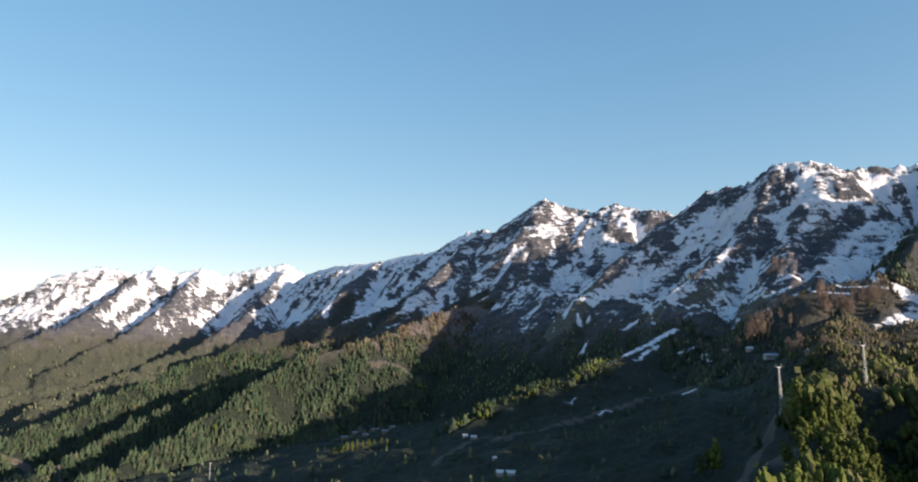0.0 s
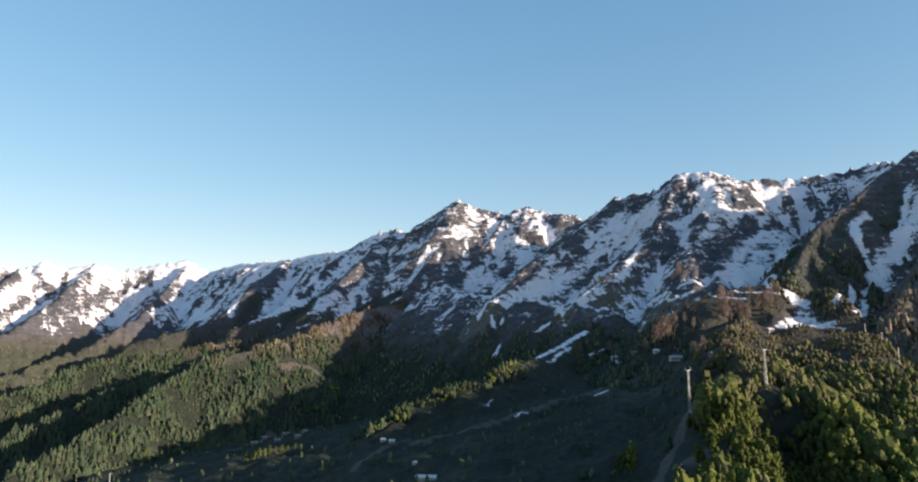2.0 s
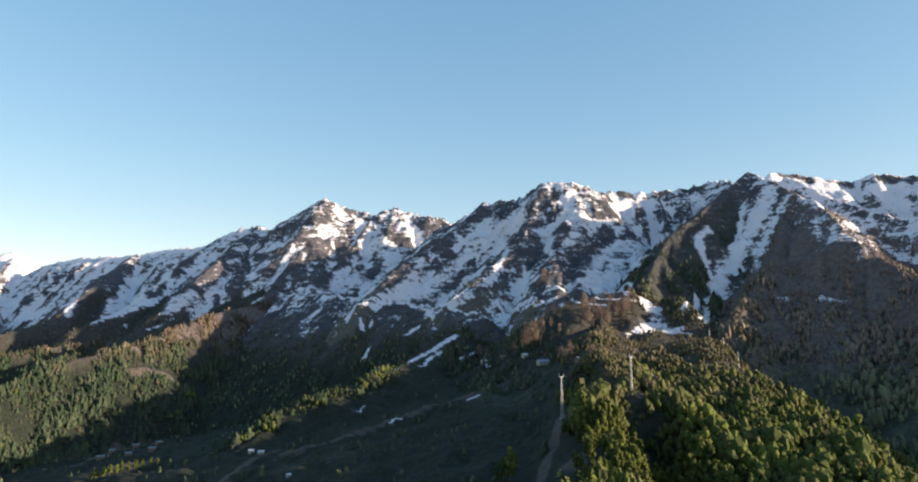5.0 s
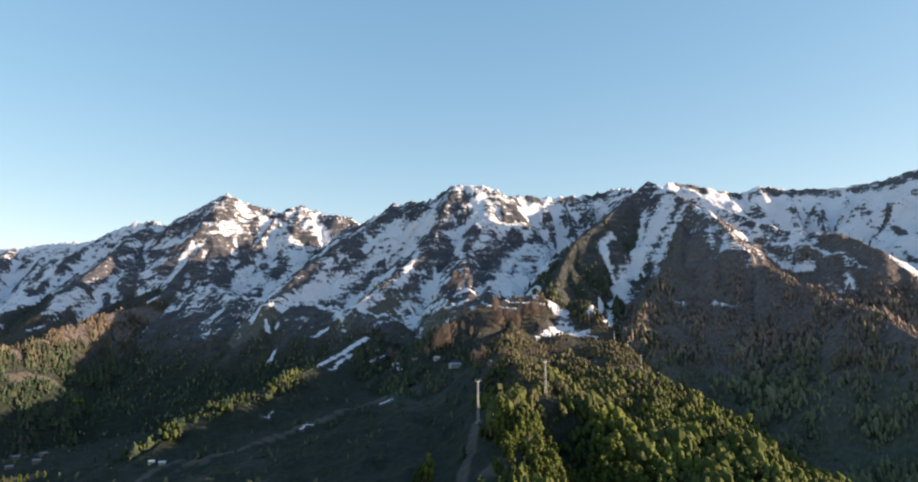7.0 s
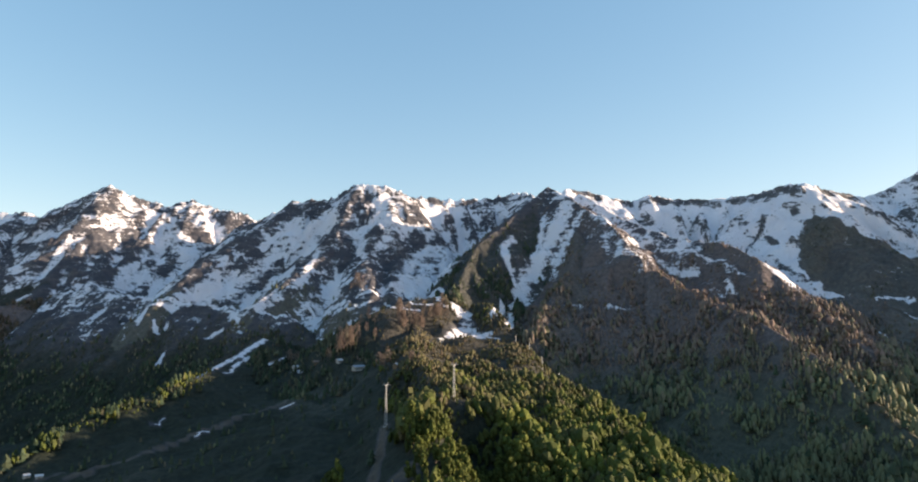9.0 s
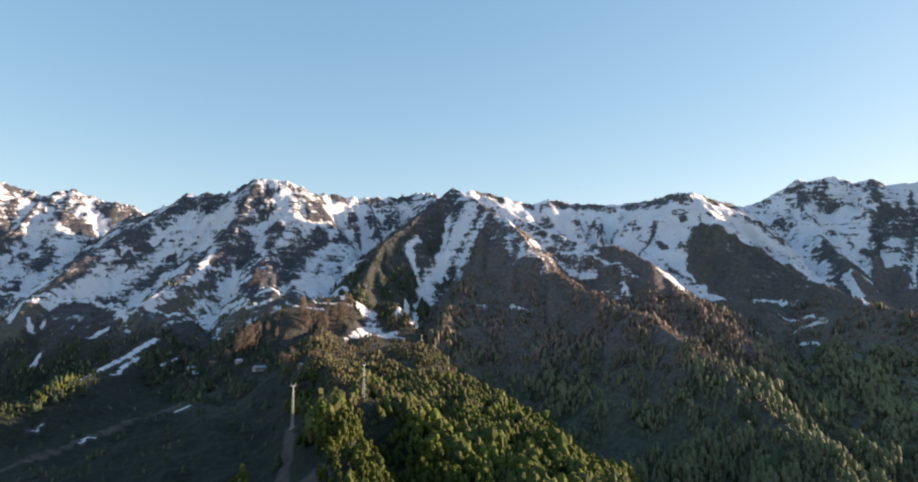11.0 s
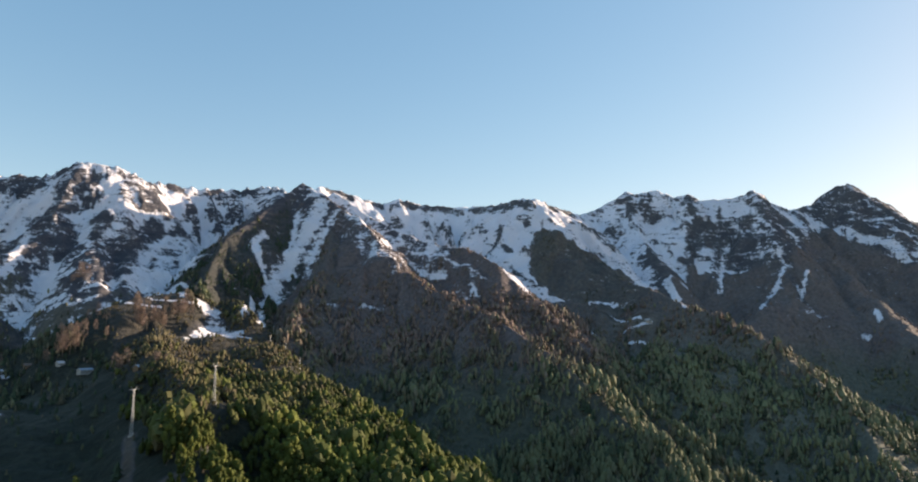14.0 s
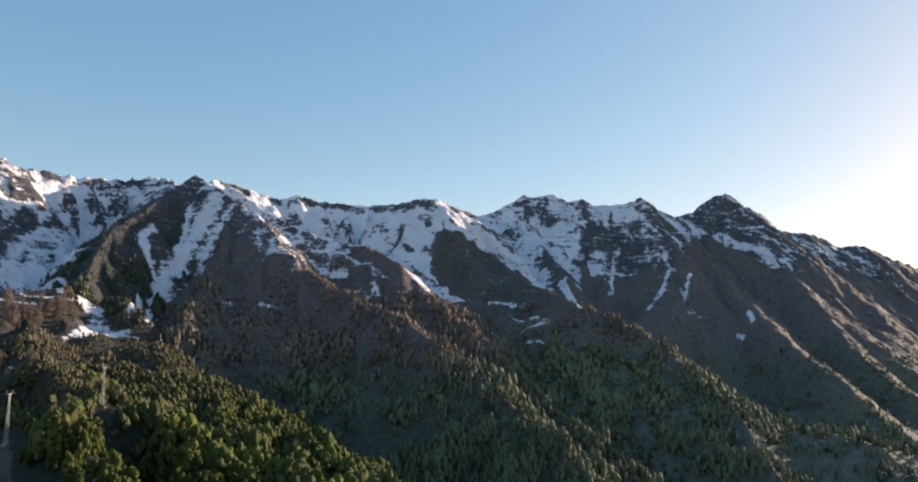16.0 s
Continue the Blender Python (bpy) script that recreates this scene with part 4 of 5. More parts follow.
v1 = (ii * na + (jj + 1) % na).ravel()
quads = np.stack([v0, v0 + na, v1 + na, v1], 1)
coords = np.stack([gx, gy, gz], 1)
fa = coords[quads[:, 2]] - coords[quads[:, 0]]
fb = coords[quads[:, 3]] - coords[quads[:, 1]]
fn = np.cross(fa, fb)
if fn[:, 2].mean() < 0:
    quads = quads[:, ::-1]
    fn = -fn
vn = np.zeros_like(coords)
for c in range(4):
    for k in range(3):
        vn[:, k] += np.bincount(quads[:, c], fn[:, k], len(coords))
vn /= np.linalg.norm(vn, axis=1)[:, None] + 1e-9


def mesh_from(name, verts, faces, material, attrs=(), normals=None, flat=False):
    """A mesh from arrays; faces all have the same number of corners."""
    me = bpy.data.meshes.new(name)
    n = faces.shape[1]
    me.vertices.add(len(verts))
    me.vertices.foreach_set("co", np.ascontiguousarray(verts, np.float32).ravel())
    me.loops.add(faces.size)
    me.loops.foreach_set("vertex_index", np.ascontiguousarray(faces, np.int32).ravel())
    me.polygons.add(len(faces))
    me.polygons.foreach_set("loop_start", np.arange(0, faces.size, n, dtype=np.int32))
    me.update(calc_edges=True)
    me.polygons.foreach_set("use_smooth", np.full(len(faces), not flat))
    for key, values in attrs:
        me.attributes.new(key, "FLOAT", "POINT").data.foreach_set("value", np.ascontiguousarray(values, np.float32))
    me.materials.append(material)
    me.validate()
    if normals is not None:
        me.normals_split_custom_set_from_vertices(normals)
    return me


LAND_LABELS = {
    "ground": ("ground", "valley floor of turf and low brush, coloured dark for shade"),
    "far": ("mountain_range", "distant snow-covered mountain range above a forested valley"),
    "pyramid": ("mountain", "rocky pyramid-shaped mountain streaked with snow and brown rock"),
    "spur": ("forest_ridge", "low wooded ridges descending to the valley floor"),
    "hill": ("hill", "wooded hill with a cleared plateau and dirt tracks"),
    "jagged": ("mountain", "jagged dark rock mountain with broad snow fields"),
    "bowl": ("mountain", "snow-filled bowl below a long rocky crest"),
    "cone": ("mountain", "cone-shaped mountain with brown forest and snow gullies"),
    "east": ("mountain", "rugged grey mountain crest with snow chutes"),
    "dome": ("mountain", "dark dome-topped mountain falling to a hazy valley"),
    "lowhill": ("hill", "low grassy hills with scattered trees in the valley"),
}
fgroup = ggroup[quads[:, 0]]
remap = np.full(len(coords), -1)
for gi, gname in enumerate(GROUPS):
    q = quads[fgroup == gi]
    if not len(q):
        continue
    used = np.unique(q)
    remap[used] = np.arange(len(used))
    name, label = LAND_LABELS[gname]
    # hill ground loses most of its brown, so gaps look shaded
    me = mesh_from(name, coords[used], remap[q], LAND, (("snow", gsnow[used]), ("forest", gforest[used]), ("brown", gbrown[used] * (0.3 if gname == "hill" else 1.0)), ("dirt", gdirt[used]), ("meadow", gmeadow[used]), ("floor_shade", gfloor_shade[used]), ("along", galong[used] % 9973), ("fall", gdist[used])), vn[used])
    tagged(new(name, me), label, name.replace("_", " "), kind="structure")

# ---- forests ----
rng = np.random.RandomState(3)


def ico():
    f = (1 + 5 ** 0.5) / 2
    v = np.array([(-1, f, 0), (1, f, 0), (-1, -f, 0), (1, -f, 0), (0, -1, f), (0, 1, f), (0, -1, -f), (0, 1, -f), (f, 0, -1), (f, 0, 1), (-f, 0, -1), (-f, 0, 1)], float)
    t = np.array([(0, 11, 5), (0, 5, 1), (0, 1, 7), (0, 7, 10), (0, 10, 11), (1, 5, 9), (5, 11, 4), (11, 10, 2), (10, 7, 6), (7, 1, 8), (3, 9, 4), (3, 4, 2), (3, 2, 6), (3, 6, 8), (3, 8, 9), (4, 9, 5), (2, 4, 11), (6, 2, 10), (8, 6, 7), (9, 8, 1)])
    return v / np.linalg.norm(v[0]), t


ICO_V, ICO_T = ico()


def leaves(count, size, shape):
    """Small leaf clumps, each two triangles, over the surface that shape() maps unit directions to."""
    d = rng.normal(size=(count, 3))
    d /= np.linalg.norm(d, axis=1)[:, None]
    c = shape(d) * (0.82 + 0.28 * rng.rand(count, 1))
    n = d + 0.32 * rng.normal(size=(count, 3))
    n /= np.linalg.norm(n, axis=1)[:, None]
    u = np.cross(n, rng.normal(size=(count, 3)))
    u /= np.linalg.norm(u, axis=1)[:, None]
    w = np.cross(n, u)
    s = size * (0.6 + 0.8 * rng.rand(count, 1))
    v = np.stack([c - u * s, c - w * s * 0.8, c + u * s, c + w * s * 0.8], 1).reshape(-1, 3)
    k = np.arange(count)[:, None] * 4
    return v, np.concatenate([k + [[0, 1, 2]], k + [[0, 2, 3]]])


def broadleaf(quads_n, size, core=True):
    """Unit tree: 1 high, crown from 0.15 up."""
    wob = rng.normal(size=(3, 3)) * 1.6

    def shape(d):
        lump = 1 + 0.16 * np.sin(d @ wob[0] * 2 + 1) + 0.12 * np.sin(d @ wob[1] * 3)
        p = d * lump[:, None] * [0.27, 0.27, 0.42]
        p[:, :2] *= (1 - 0.25 * d[:, 2:3])
        return p + [0, 0, 0.56]

    vs, ts, base = [], [], 0
    if core:
        v = shape(ICO_V) * 1.0
        v = (v - [0, 0, 0.56]) * (0.8 + 0.3 * rng.rand(12, 1)) + [0, 0, 0.56]
        vs, ts, base = [v], [ICO_T], 12
    if quads_n:
        v, t = leaves(quads_n, size, shape)
        vs.append(v)
        ts.append(t + base)
    return np.concatenate(vs), np.concatenate(ts)


def conifer(tiers, sides=6):
    vs, ts, base = [], [], 0
    for k in range(tiers):
        z0, z1 = 0.05 + 0.85 * k / tiers, min(1.0, 0.05 + 0.85 * k / tiers + 1.35 / tiers)
        r = 0.2 * (1 - k / tiers) + 0.05
        a = np.arange(sides) / sides * 2 * np.pi + rng.rand() * 6
        rr = r * (0.7 + 0.6 * rng.rand(sides))
        v = np.concatenate([np.stack([rr * np.cos(a), rr * np.sin(a), z0 + 0.06 * rng.rand(sides)], 1), [[0.02 * rng.normal(), 0.02 * rng.normal(), z1]]])
        vs.append(v)
        ts.append(np.array([(i, (i + 1) % sides, sides) for i in range(sides)]) + base)
        base += sides + 1
    return np.concatenate(vs), np.concatenate(ts)


def grove(name, label, material, templates, xyz, height, width, brown, shade):
    """Many trees in one mesh."""
    vs, ts, bs, tn, base = [], [], [], [], 0
    pick = rng.randint(0, len(templates), len(xyz))
    for k, (tv, tt) in enumerate(templates):
        idx = np.nonzero(pick == k)[0]
        if not len(idx):
            continue
        a = rng.rand(len(idx)) * 2 * np.pi
        ca, sa = np.cos(a)[:, None], np.sin(a)[:, None]
        h, w = height[idx][:, None], (height * width)[idx][:, None]
        x = (tv[:, 0] * ca - tv[:, 1] * sa) * w + xyz[idx, 0:1]
        y = (tv[:, 0] * sa + tv[:, 1] * ca) * w + xyz[idx, 1:2]
        z = tv[:, 2] * h + xyz[idx, 2:3] - 0.6
        vs.append(np.stack([x, y, z], 2).reshape(-1, 3))
        ts.append((tt[None] + (np.arange(len(idx)) * len(tv))[:, None, None] + base).reshape(-1, 3))
        bs.append(np.repeat(brown[idx], len(tv)))
        tn.append(np.repeat(np.clip(0.1 + 0.38 * rng.rand(len(idx)) + shade[idx], 0, 1), len(tv)))
        base += len(idx) * len(tv)
    me = mesh_from(name, np.concatenate(vs), np.concatenate(ts), material, (("brown", np.concatenate(bs)), ("tone", np.concatenate(tn))), flat=True)
    return tagged(new(name, me), label, "forest", kind="stuff")


fine_n = len(fine)


def ground_at(x, y):
    """Height of the sheet and what covers it, at arrays of places inside its fine part."""
    r = np.hypot(x, y - 100)
    i = np.clip(np.searchsorted(rad, r) - 1, 0, nr - 2)
    u = np.clip((r - rad[i]) / (rad[i + 1] - rad[i]), 0, 1)
    c = np.clip((np.degrees(np.arctan2(x, y - 100)) - fine[0]) / 0.165, 0, fine_n - 1.001)
    j = c.astype(int)
    w = c - j
    z = (Z[i, j] * (1 - u) + Z[i + 1, j] * u) * (1 - w) + (Z[i, j + 1] * (1 - u) + Z[i + 1, j + 1] * u) * w
    k = (i + (u > 0.5)) * na + j + (w > 0.5)
    return z, gdist[k], galong[k], ggroup[k], gline[k], gsnow[k], gforest[k], gbrown[k], gdark[k]


def height_at(x, y):
    return float(ground_at(np.array([float(x)]), np.array([float(y)]))[0][0])


def scatter(r0, r1, step):
    a0, a1 = radians(-38), radians(106)
    n = int((a1 - a0) / 2 * (r1 ** 2 - r0 ** 2) / step ** 2)
    a = a0 + (a1 - a0) * rng.rand(n)
    r = np.sqrt(r0 ** 2 + (r1 ** 2 - r0 ** 2) * rng.rand(n))
    return r * np.sin(a), 100 + r * np.cos(a)


def lobed(lobes, quads_n, size):
    """A broadleaf crown of several rounded lobes."""
    vs, ts, base = [], [], 0
    for k in range(lobes):
        v, t = broadleaf(quads_n, size)
        f = 0.55 + 0.25 * rng.rand()
        off = np.array([0.2 * rng.normal(), 0.2 * rng.normal(), 0.0]) * (1 - 0.8 * k / lobes)
        lift = 0.02 + (0.98 - f) * k / max(lobes - 1, 1)
        v = v * [0.62, 0.62, f] + [off[0], off[1], lift]
        vs.append(v)
        ts.append(t + base)
        base += len(v)
    return np.concatenate(vs), np.concatenate(ts)


def small_crown():
    """A far broadleaf tree: an uneven crown on a ring of five, 1 high."""
    a = np.arange(5) / 5 * 2 * np.pi + rng.rand()
    r = 0.3 * (0.75 + 0.5 * rng.rand(5))
    ring = np.stack([r * np.cos(a), r * np.sin(a), 0.42 + 0.2 * rng.rand(5)], 1)
    v = np.concatenate([ring, [[0.06 * rng.normal(), 0.06 * rng.normal(), 0.98], [0, 0, 0.05]]])
    return v, np.array([t for i in range(5) for t in ((i, (i + 1) % 5, 5), ((i + 1) % 5, i, 6))])


NEAR_T = [lobed(3, 7, 0.11) for _ in range(8)]
NEAR_M = [lobed(2, 6, 0.12) for _ in range(8)]
MID_T = [lobed(2, 0, 0) for _ in range(8)]
FAR_T = [small_crown() for _ in range(9)]
CONE_T = [conifer(4) for _ in range(5)]
CONE_F = [conifer(3, 4) for _ in range(5)]
SPARSE = {"lowhill": 0.45, "ground": 0.4, "far": 0.5, "east": 0.35, "dome": 0.35}
sparse_of = np.array([SPARSE[g] if g in SPARSE else 1.0 for g in GROUPS])
NEAR_TREES = []
SHOULDER = [r[0] for r in RIDGES].index("shoulder")
KNOLLS = [k for k, r in enumerate(RIDGES) if "knoll" in r[0]]
CONE_LEFT = [r[0] for r in RIDGES].index("cone_left")
SITES = ((393, 1113, 10), (414, 1080, 10), (427, 1022, 10), (441, 985, 14), (426, 846, 10), (591, 980, 12), (8, 919, 9), (19, 908, 9), (46, 712, 16), (38, 764, 8), (1363, 491, 16), (220, 510, 10), (-203, 1256, 14), (-196, 1338, 14), (-154, 1166, 14), (-167, 1400, 14), (-121, 1160, 14), (-120, 1270, 14))
PYLONS = ((364, 626), (306, 668))
for zone, r0, r1, step, broad, cone in (("front", 380, 640, 7.0, NEAR_T, CONE_T), ("near", 640, 850, 4.8, NEAR_M, CONE_T), ("mid", 850, 1100, 6.6, MID_T, CONE_T), ("slope", 1100, 1350, 5.6, FAR_T, CONE_F), ("far", 1350, 2300, 7.5, FAR_T, CONE_F), ("rim", 2300, 3400, 15.0, FAR_T, CONE_F), ("spurs", 950, 2300, 8.7, FAR_T, CONE_F)):
    x, y = scatter(r0, r1, step)
    z, d, s, g, ln, sn, fo, br, dk = ground_at(x, y)
    name_of = np.array(GROUPS)[g]
    patch = fbm(x, y, 55, 3, 81)
    clump = 0.8 + 1.9 * patch
    clump = np.where(name_of == "hill", np.maximum(clump, 1.2), np.where(name_of == "cone", np.maximum(0.95 * clump, 0.7), 0.85 * clump))
    # on the far slopes the trees stand in lanes down the fall line
    lane = np.where((name_of == "cone") | (name_of == "bowl"), fbm(s, d * 0.2, 46, 3, 93), 0.0)
    lane = np.where(np.isin(ln, KNOLLS), np.maximum(lane, 0.15), lane)
    clump = np.clip(clump + 2.2 * lane, 0.1, 3.0)
    keep = rng.rand(len(x)) < np.clip(fo * 1.15 * clump * sparse_of[g] , 0, 1)
    field = ((name_of == "hill") & (x < 0.5 * y - 14 + 40 * fbm(x, y, 60, 3, 91)) & (d > 18 + 10 * clump)) | ((name_of == "ground") & (np.hypot(x, y) < 1500))
    if zone == "spurs":
        keep &= name_of == "spur"
    upper = field & (y > 930) & (x > 330)
    keep &= ~(field & (rng.rand(len(x)) < np.where(upper, 0.5, np.where(name_of == "ground", 0.985, 0.95))))
    keep |= (ln == SHOULDER) & (d < 11) & (fo > 0.3) & (rng.rand(len(x)) < 0.8)
    terrace = (name_of == "hill") & (y > 985) & (x > 470) & (x < 660)
    keep &= ~terrace | (rng.rand(len(x)) < 0.3)
    # trees drawn in the haze-greyed colour, those of the cleared slope included
    hazed = field | ((name_of != "hill") & ((name_of != "spur") | (br > 0.5)))
    # on the cleared slope, dark conifers make up for missing shade
    needle = ((name_of == "spur") & (rng.rand(len(x)) < np.where(br < 0.55, 0.985, 0.8))) | (rng.rand(len(x)) < 0.08) | ((name_of == "pyramid") & (rng.rand(len(x)) < 0.7)) | (field & (rng.rand(len(x)) < 0.75)) | (rng.rand(len(x)) < 0.7 * dk)
    needle &= ~((name_of == "hill") & ~field & (y < 850))
    # conifers darken the cone's left flank in place of its shade
    needle |= ((ln == CONE_LEFT) & (rng.rand(len(x)) < 0.85)) | ((ln == SHOULDER) & (rng.rand(len(x)) < 0.45))
    keep &= ~((name_of == "jagged") & (rng.rand(len(x)) < 0.85)) 
    br = np.clip(br + 0.25 * rng.normal(size=len(x)), 0, 1)
    h = (9 + 8 * rng.rand(len(x)) ** 1.6) * {"front": 1.42, "near": 1.08, "mid": 0.95, "slope": 0.95, "far": 0.95, "rim": 1.0, "spurs": 1.1}[zone] * (1 - 0.25 * br) * np.clip(1 + 1.5 * patch, 0.45, 1.5) * np.where((name_of == "cone") | (name_of == "bowl"), np.clip(1.36 + 1.4 * lane, 0.8, 1.85) * (1 - 0.42 * smooth(440, 600, z)), 1.0)
    h = np.where((name_of == "hill") | (name_of == "spur"), h, h * (0.72 + 0.28 * smooth(560, 340, z)))
    h = np.where((name_of == "east") | (name_of == "dome") | (name_of == "far") | (name_of == "pyramid"), 0.65 * h, np.where(name_of == "bowl", 0.8 * h, h))
    h = np.where(field & ~upper, 0.55 * h, h) * (1 - 0.35 * np.maximum(ravine(x, y), dell(x, y)))
    # the tall clump on the rib between the cleared strip and the ravine
    for (ax, ay), (bx, by) in (((329, 626), (304, 588)), ((304, 588), (284, 548))):
        t = np.clip(((x - ax) * (bx - ax) + (y - ay) * (by - ay)) / ((bx - ax) ** 2 + (by - ay) ** 2), 0, 1)
        h = h * (1 + 0.45 * np.exp(-((x - ax - t * (bx - ax)) ** 2 + (y - ay - t * (by - ay)) ** 2) / 16.0 ** 2))
    h = np.where(terrace | (dk > 0.5), 0.6 * h, h)
    h = np.where((ln == SHOULDER) & (d < 16), 0.9 * h, h)
    keep &= ~((ln == SHOULDER) & (d < 30) & (x > 265))
    h = np.where((x > 560) & (x < 720) & (y > 885) & (y < 985), 0.68 * h, h)
    for px, py, cr in SITES:
        keep &= (np.hypot(x - px, y - py) > cr) & (np.hypot(x - px * 0.975, y - py * 0.975) > cr)
    for px, py in PYLONS:
        ahead = (x * px + y * py) / math.hypot(px, py) - math.hypot(px, py)
        h = np.where((np.hypot(x - px, y - py) < 15) | ((ahead < 0) & (ahead > -75) & (np.abs(x * py - y * px) / math.hypot(px, py) < 11)), 0.45 * h, h)
        keep &= np.hypot(x - px, y - py) > 4
    xyz = np.stack([x, y, z], 1)
    if zone == "front":
        # the trees on the front of the hill stand one by one
        front = np.nonzero(keep & ~needle & (name_of == "hill") & ~field)[0]
        front = front[np.argsort(np.hypot(x[front] - 300, y[front] - 500))][:300]
        NEAR_TREES = [(x[k], y[k], z[k], h[k]) for k in front]
        keep[front] = False
    for sel, kind_name, mat, tpl, label in ((keep & ~needle, "broadleaf_forest", FOLIAGE, broad, "spring broadleaf forest, green below and bare brown higher up"), (keep & needle, "conifer_forest", NEEDLES, cone, "dark green conifer forest on the slopes")):
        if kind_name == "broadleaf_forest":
            hazed_sel = sel & hazed
            if hazed_sel.sum():
                # cleared-slope trees get a darker tone, standing for shade
                grove("hazed_forest", "spring broadleaf forest, green and brown, its colour greyed to stand for haze", HAZED_BUDS, tpl, xyz[hazed_sel], h[hazed_sel], np.where(field[hazed_sel], 0.9, 0.55 + 0.35 * rng.rand(hazed_sel.sum())) * (1 - 0.2 * br[hazed_sel]), br[hazed_sel], np.where(field[hazed_sel], -0.1, 0.2) + 0.9 * fbm(x[hazed_sel], y[hazed_sel], 60, 3, 84))
            sel = sel & ~hazed
        if sel.sum():
            grove(kind_name, label, mat, tpl, xyz[sel], h[sel], (0.8 + 0.5 * rng.rand(sel.sum())) * np.where(needle[sel], 1.4, 1.0), br[sel], np.where(ln[sel] == SHOULDER, -0.05, 0.2) + 1.0 * fbm(x[sel], y[sel], 38, 2, 84))

# ---- things ----


def plain(name, colour, rough=0.6, metal=0.0, vary=0.25, scale=1.5):
    m, nt, bsdf = nodes_of(name)
    pos = nt.nodes.new("ShaderNodeTexCoord").outputs["Object"]
    n = noise_tex(nt, scale, 5, 0.65, pos)
    nt.links.new(ramp(nt, n, [(0.3, tuple(c * (1 - vary) for c in colour)), (0.7, tuple(min(1.0, c * (1 + vary)) for c in colour))]), bsdf.inputs["Base Color"])
    bsdf.inputs["Roughness"].default_value, bsdf.inputs["Metallic"].default_value = rough, metal
    return m


STEEL = plain("galvanised_steel", (0.43, 0.43, 0.435), 0.45, 0.25, 0.12)
CONCRETE = plain("concrete", (0.38, 0.36, 0.33), 0.85)
BARK = plain("bark", (0.16, 0.13, 0.1), 0.9, 0.0, 0.4)
PLASTER = plain("plaster", (0.36, 0.34, 0.31), 0.85)
TIMBER = plain("timber_wall", (0.2, 0.13, 0.08), 0.8)
ROOF_W = plain("pale_sheet_roof", (0.5, 0.51, 0.54), 0.5, 0.0, 0.08)
ROOF_B = plain("blue_grey_roof", (0.3, 0.36, 0.44), 0.45, 0.0, 0.12)
ROOF_D = plain("brown_roof", (0.22, 0.15, 0.12), 0.7)
ROOF_S = plain("slate_grey_roof", (0.17, 0.18, 0.2), 0.6, 0.0, 0.15)
PANE = plain("window_glass", (0.03, 0.04, 0.05), 0.08, 0.0, 0.1)
DOOR = plain("door_paint", (0.18, 0.12, 0.09), 0.6)
YELLOW = plain("machine_paint", (0.5, 0.33, 0.04), 0.5)
RUBBER = plain("dark_rubber", (0.03, 0.03, 0.03), 0.8)


def part(name, bm, material, parent, label=""):
    me = bpy.data.meshes.new(name)
    bm.to_mesh(me)
    bm.free()
    me.materials.append(material)
    ob = new(name, me)
    ob.parent = parent
    return tagged(ob, label)


def beam(bm, a, b, w, w2=None):
    """A square bar from a to b."""
    a, b = Vector(a), Vector(b)
    d = (b - a).normalized()
    u = d.cross(Vector((0, 0, 1)) if abs(d.z) < 0.9 else Vector((1, 0, 0))).normalized()
    v = d.cross(u)
    rings = []
    for p, k in ((a, w / 2), (b, (w2 or w) / 2)):
        rings.append([bm.verts.new(p + u * k * i + v * k * j) for i, j in ((-1, -1), (1, -1), (1, 1), (-1, 1))])
    for i in range(4):
        bm.faces.new((rings[0][i], rings[0][(i + 1) % 4], rings[1][(i + 1) % 4], rings[1][i]))
    bm.faces.new(rings[0][::-1])
    bm.faces.new(rings[1])


def block(bm, x0, x1, y0, y1, z0, z1):
    beam(bm, ((x0 + x1) / 2, y0, (z0 + z1) / 2), ((x0 + x1) / 2, y1, (z0 + z1) / 2), 1)
    vs = list(bm.verts)[-8:]
    for v in vs:
        v.co.x = x0 if v.co.x < (x0 + x1) / 2 else x1
        v.co.z = z0 if v.co.z < (z0 + z1) / 2 else z1


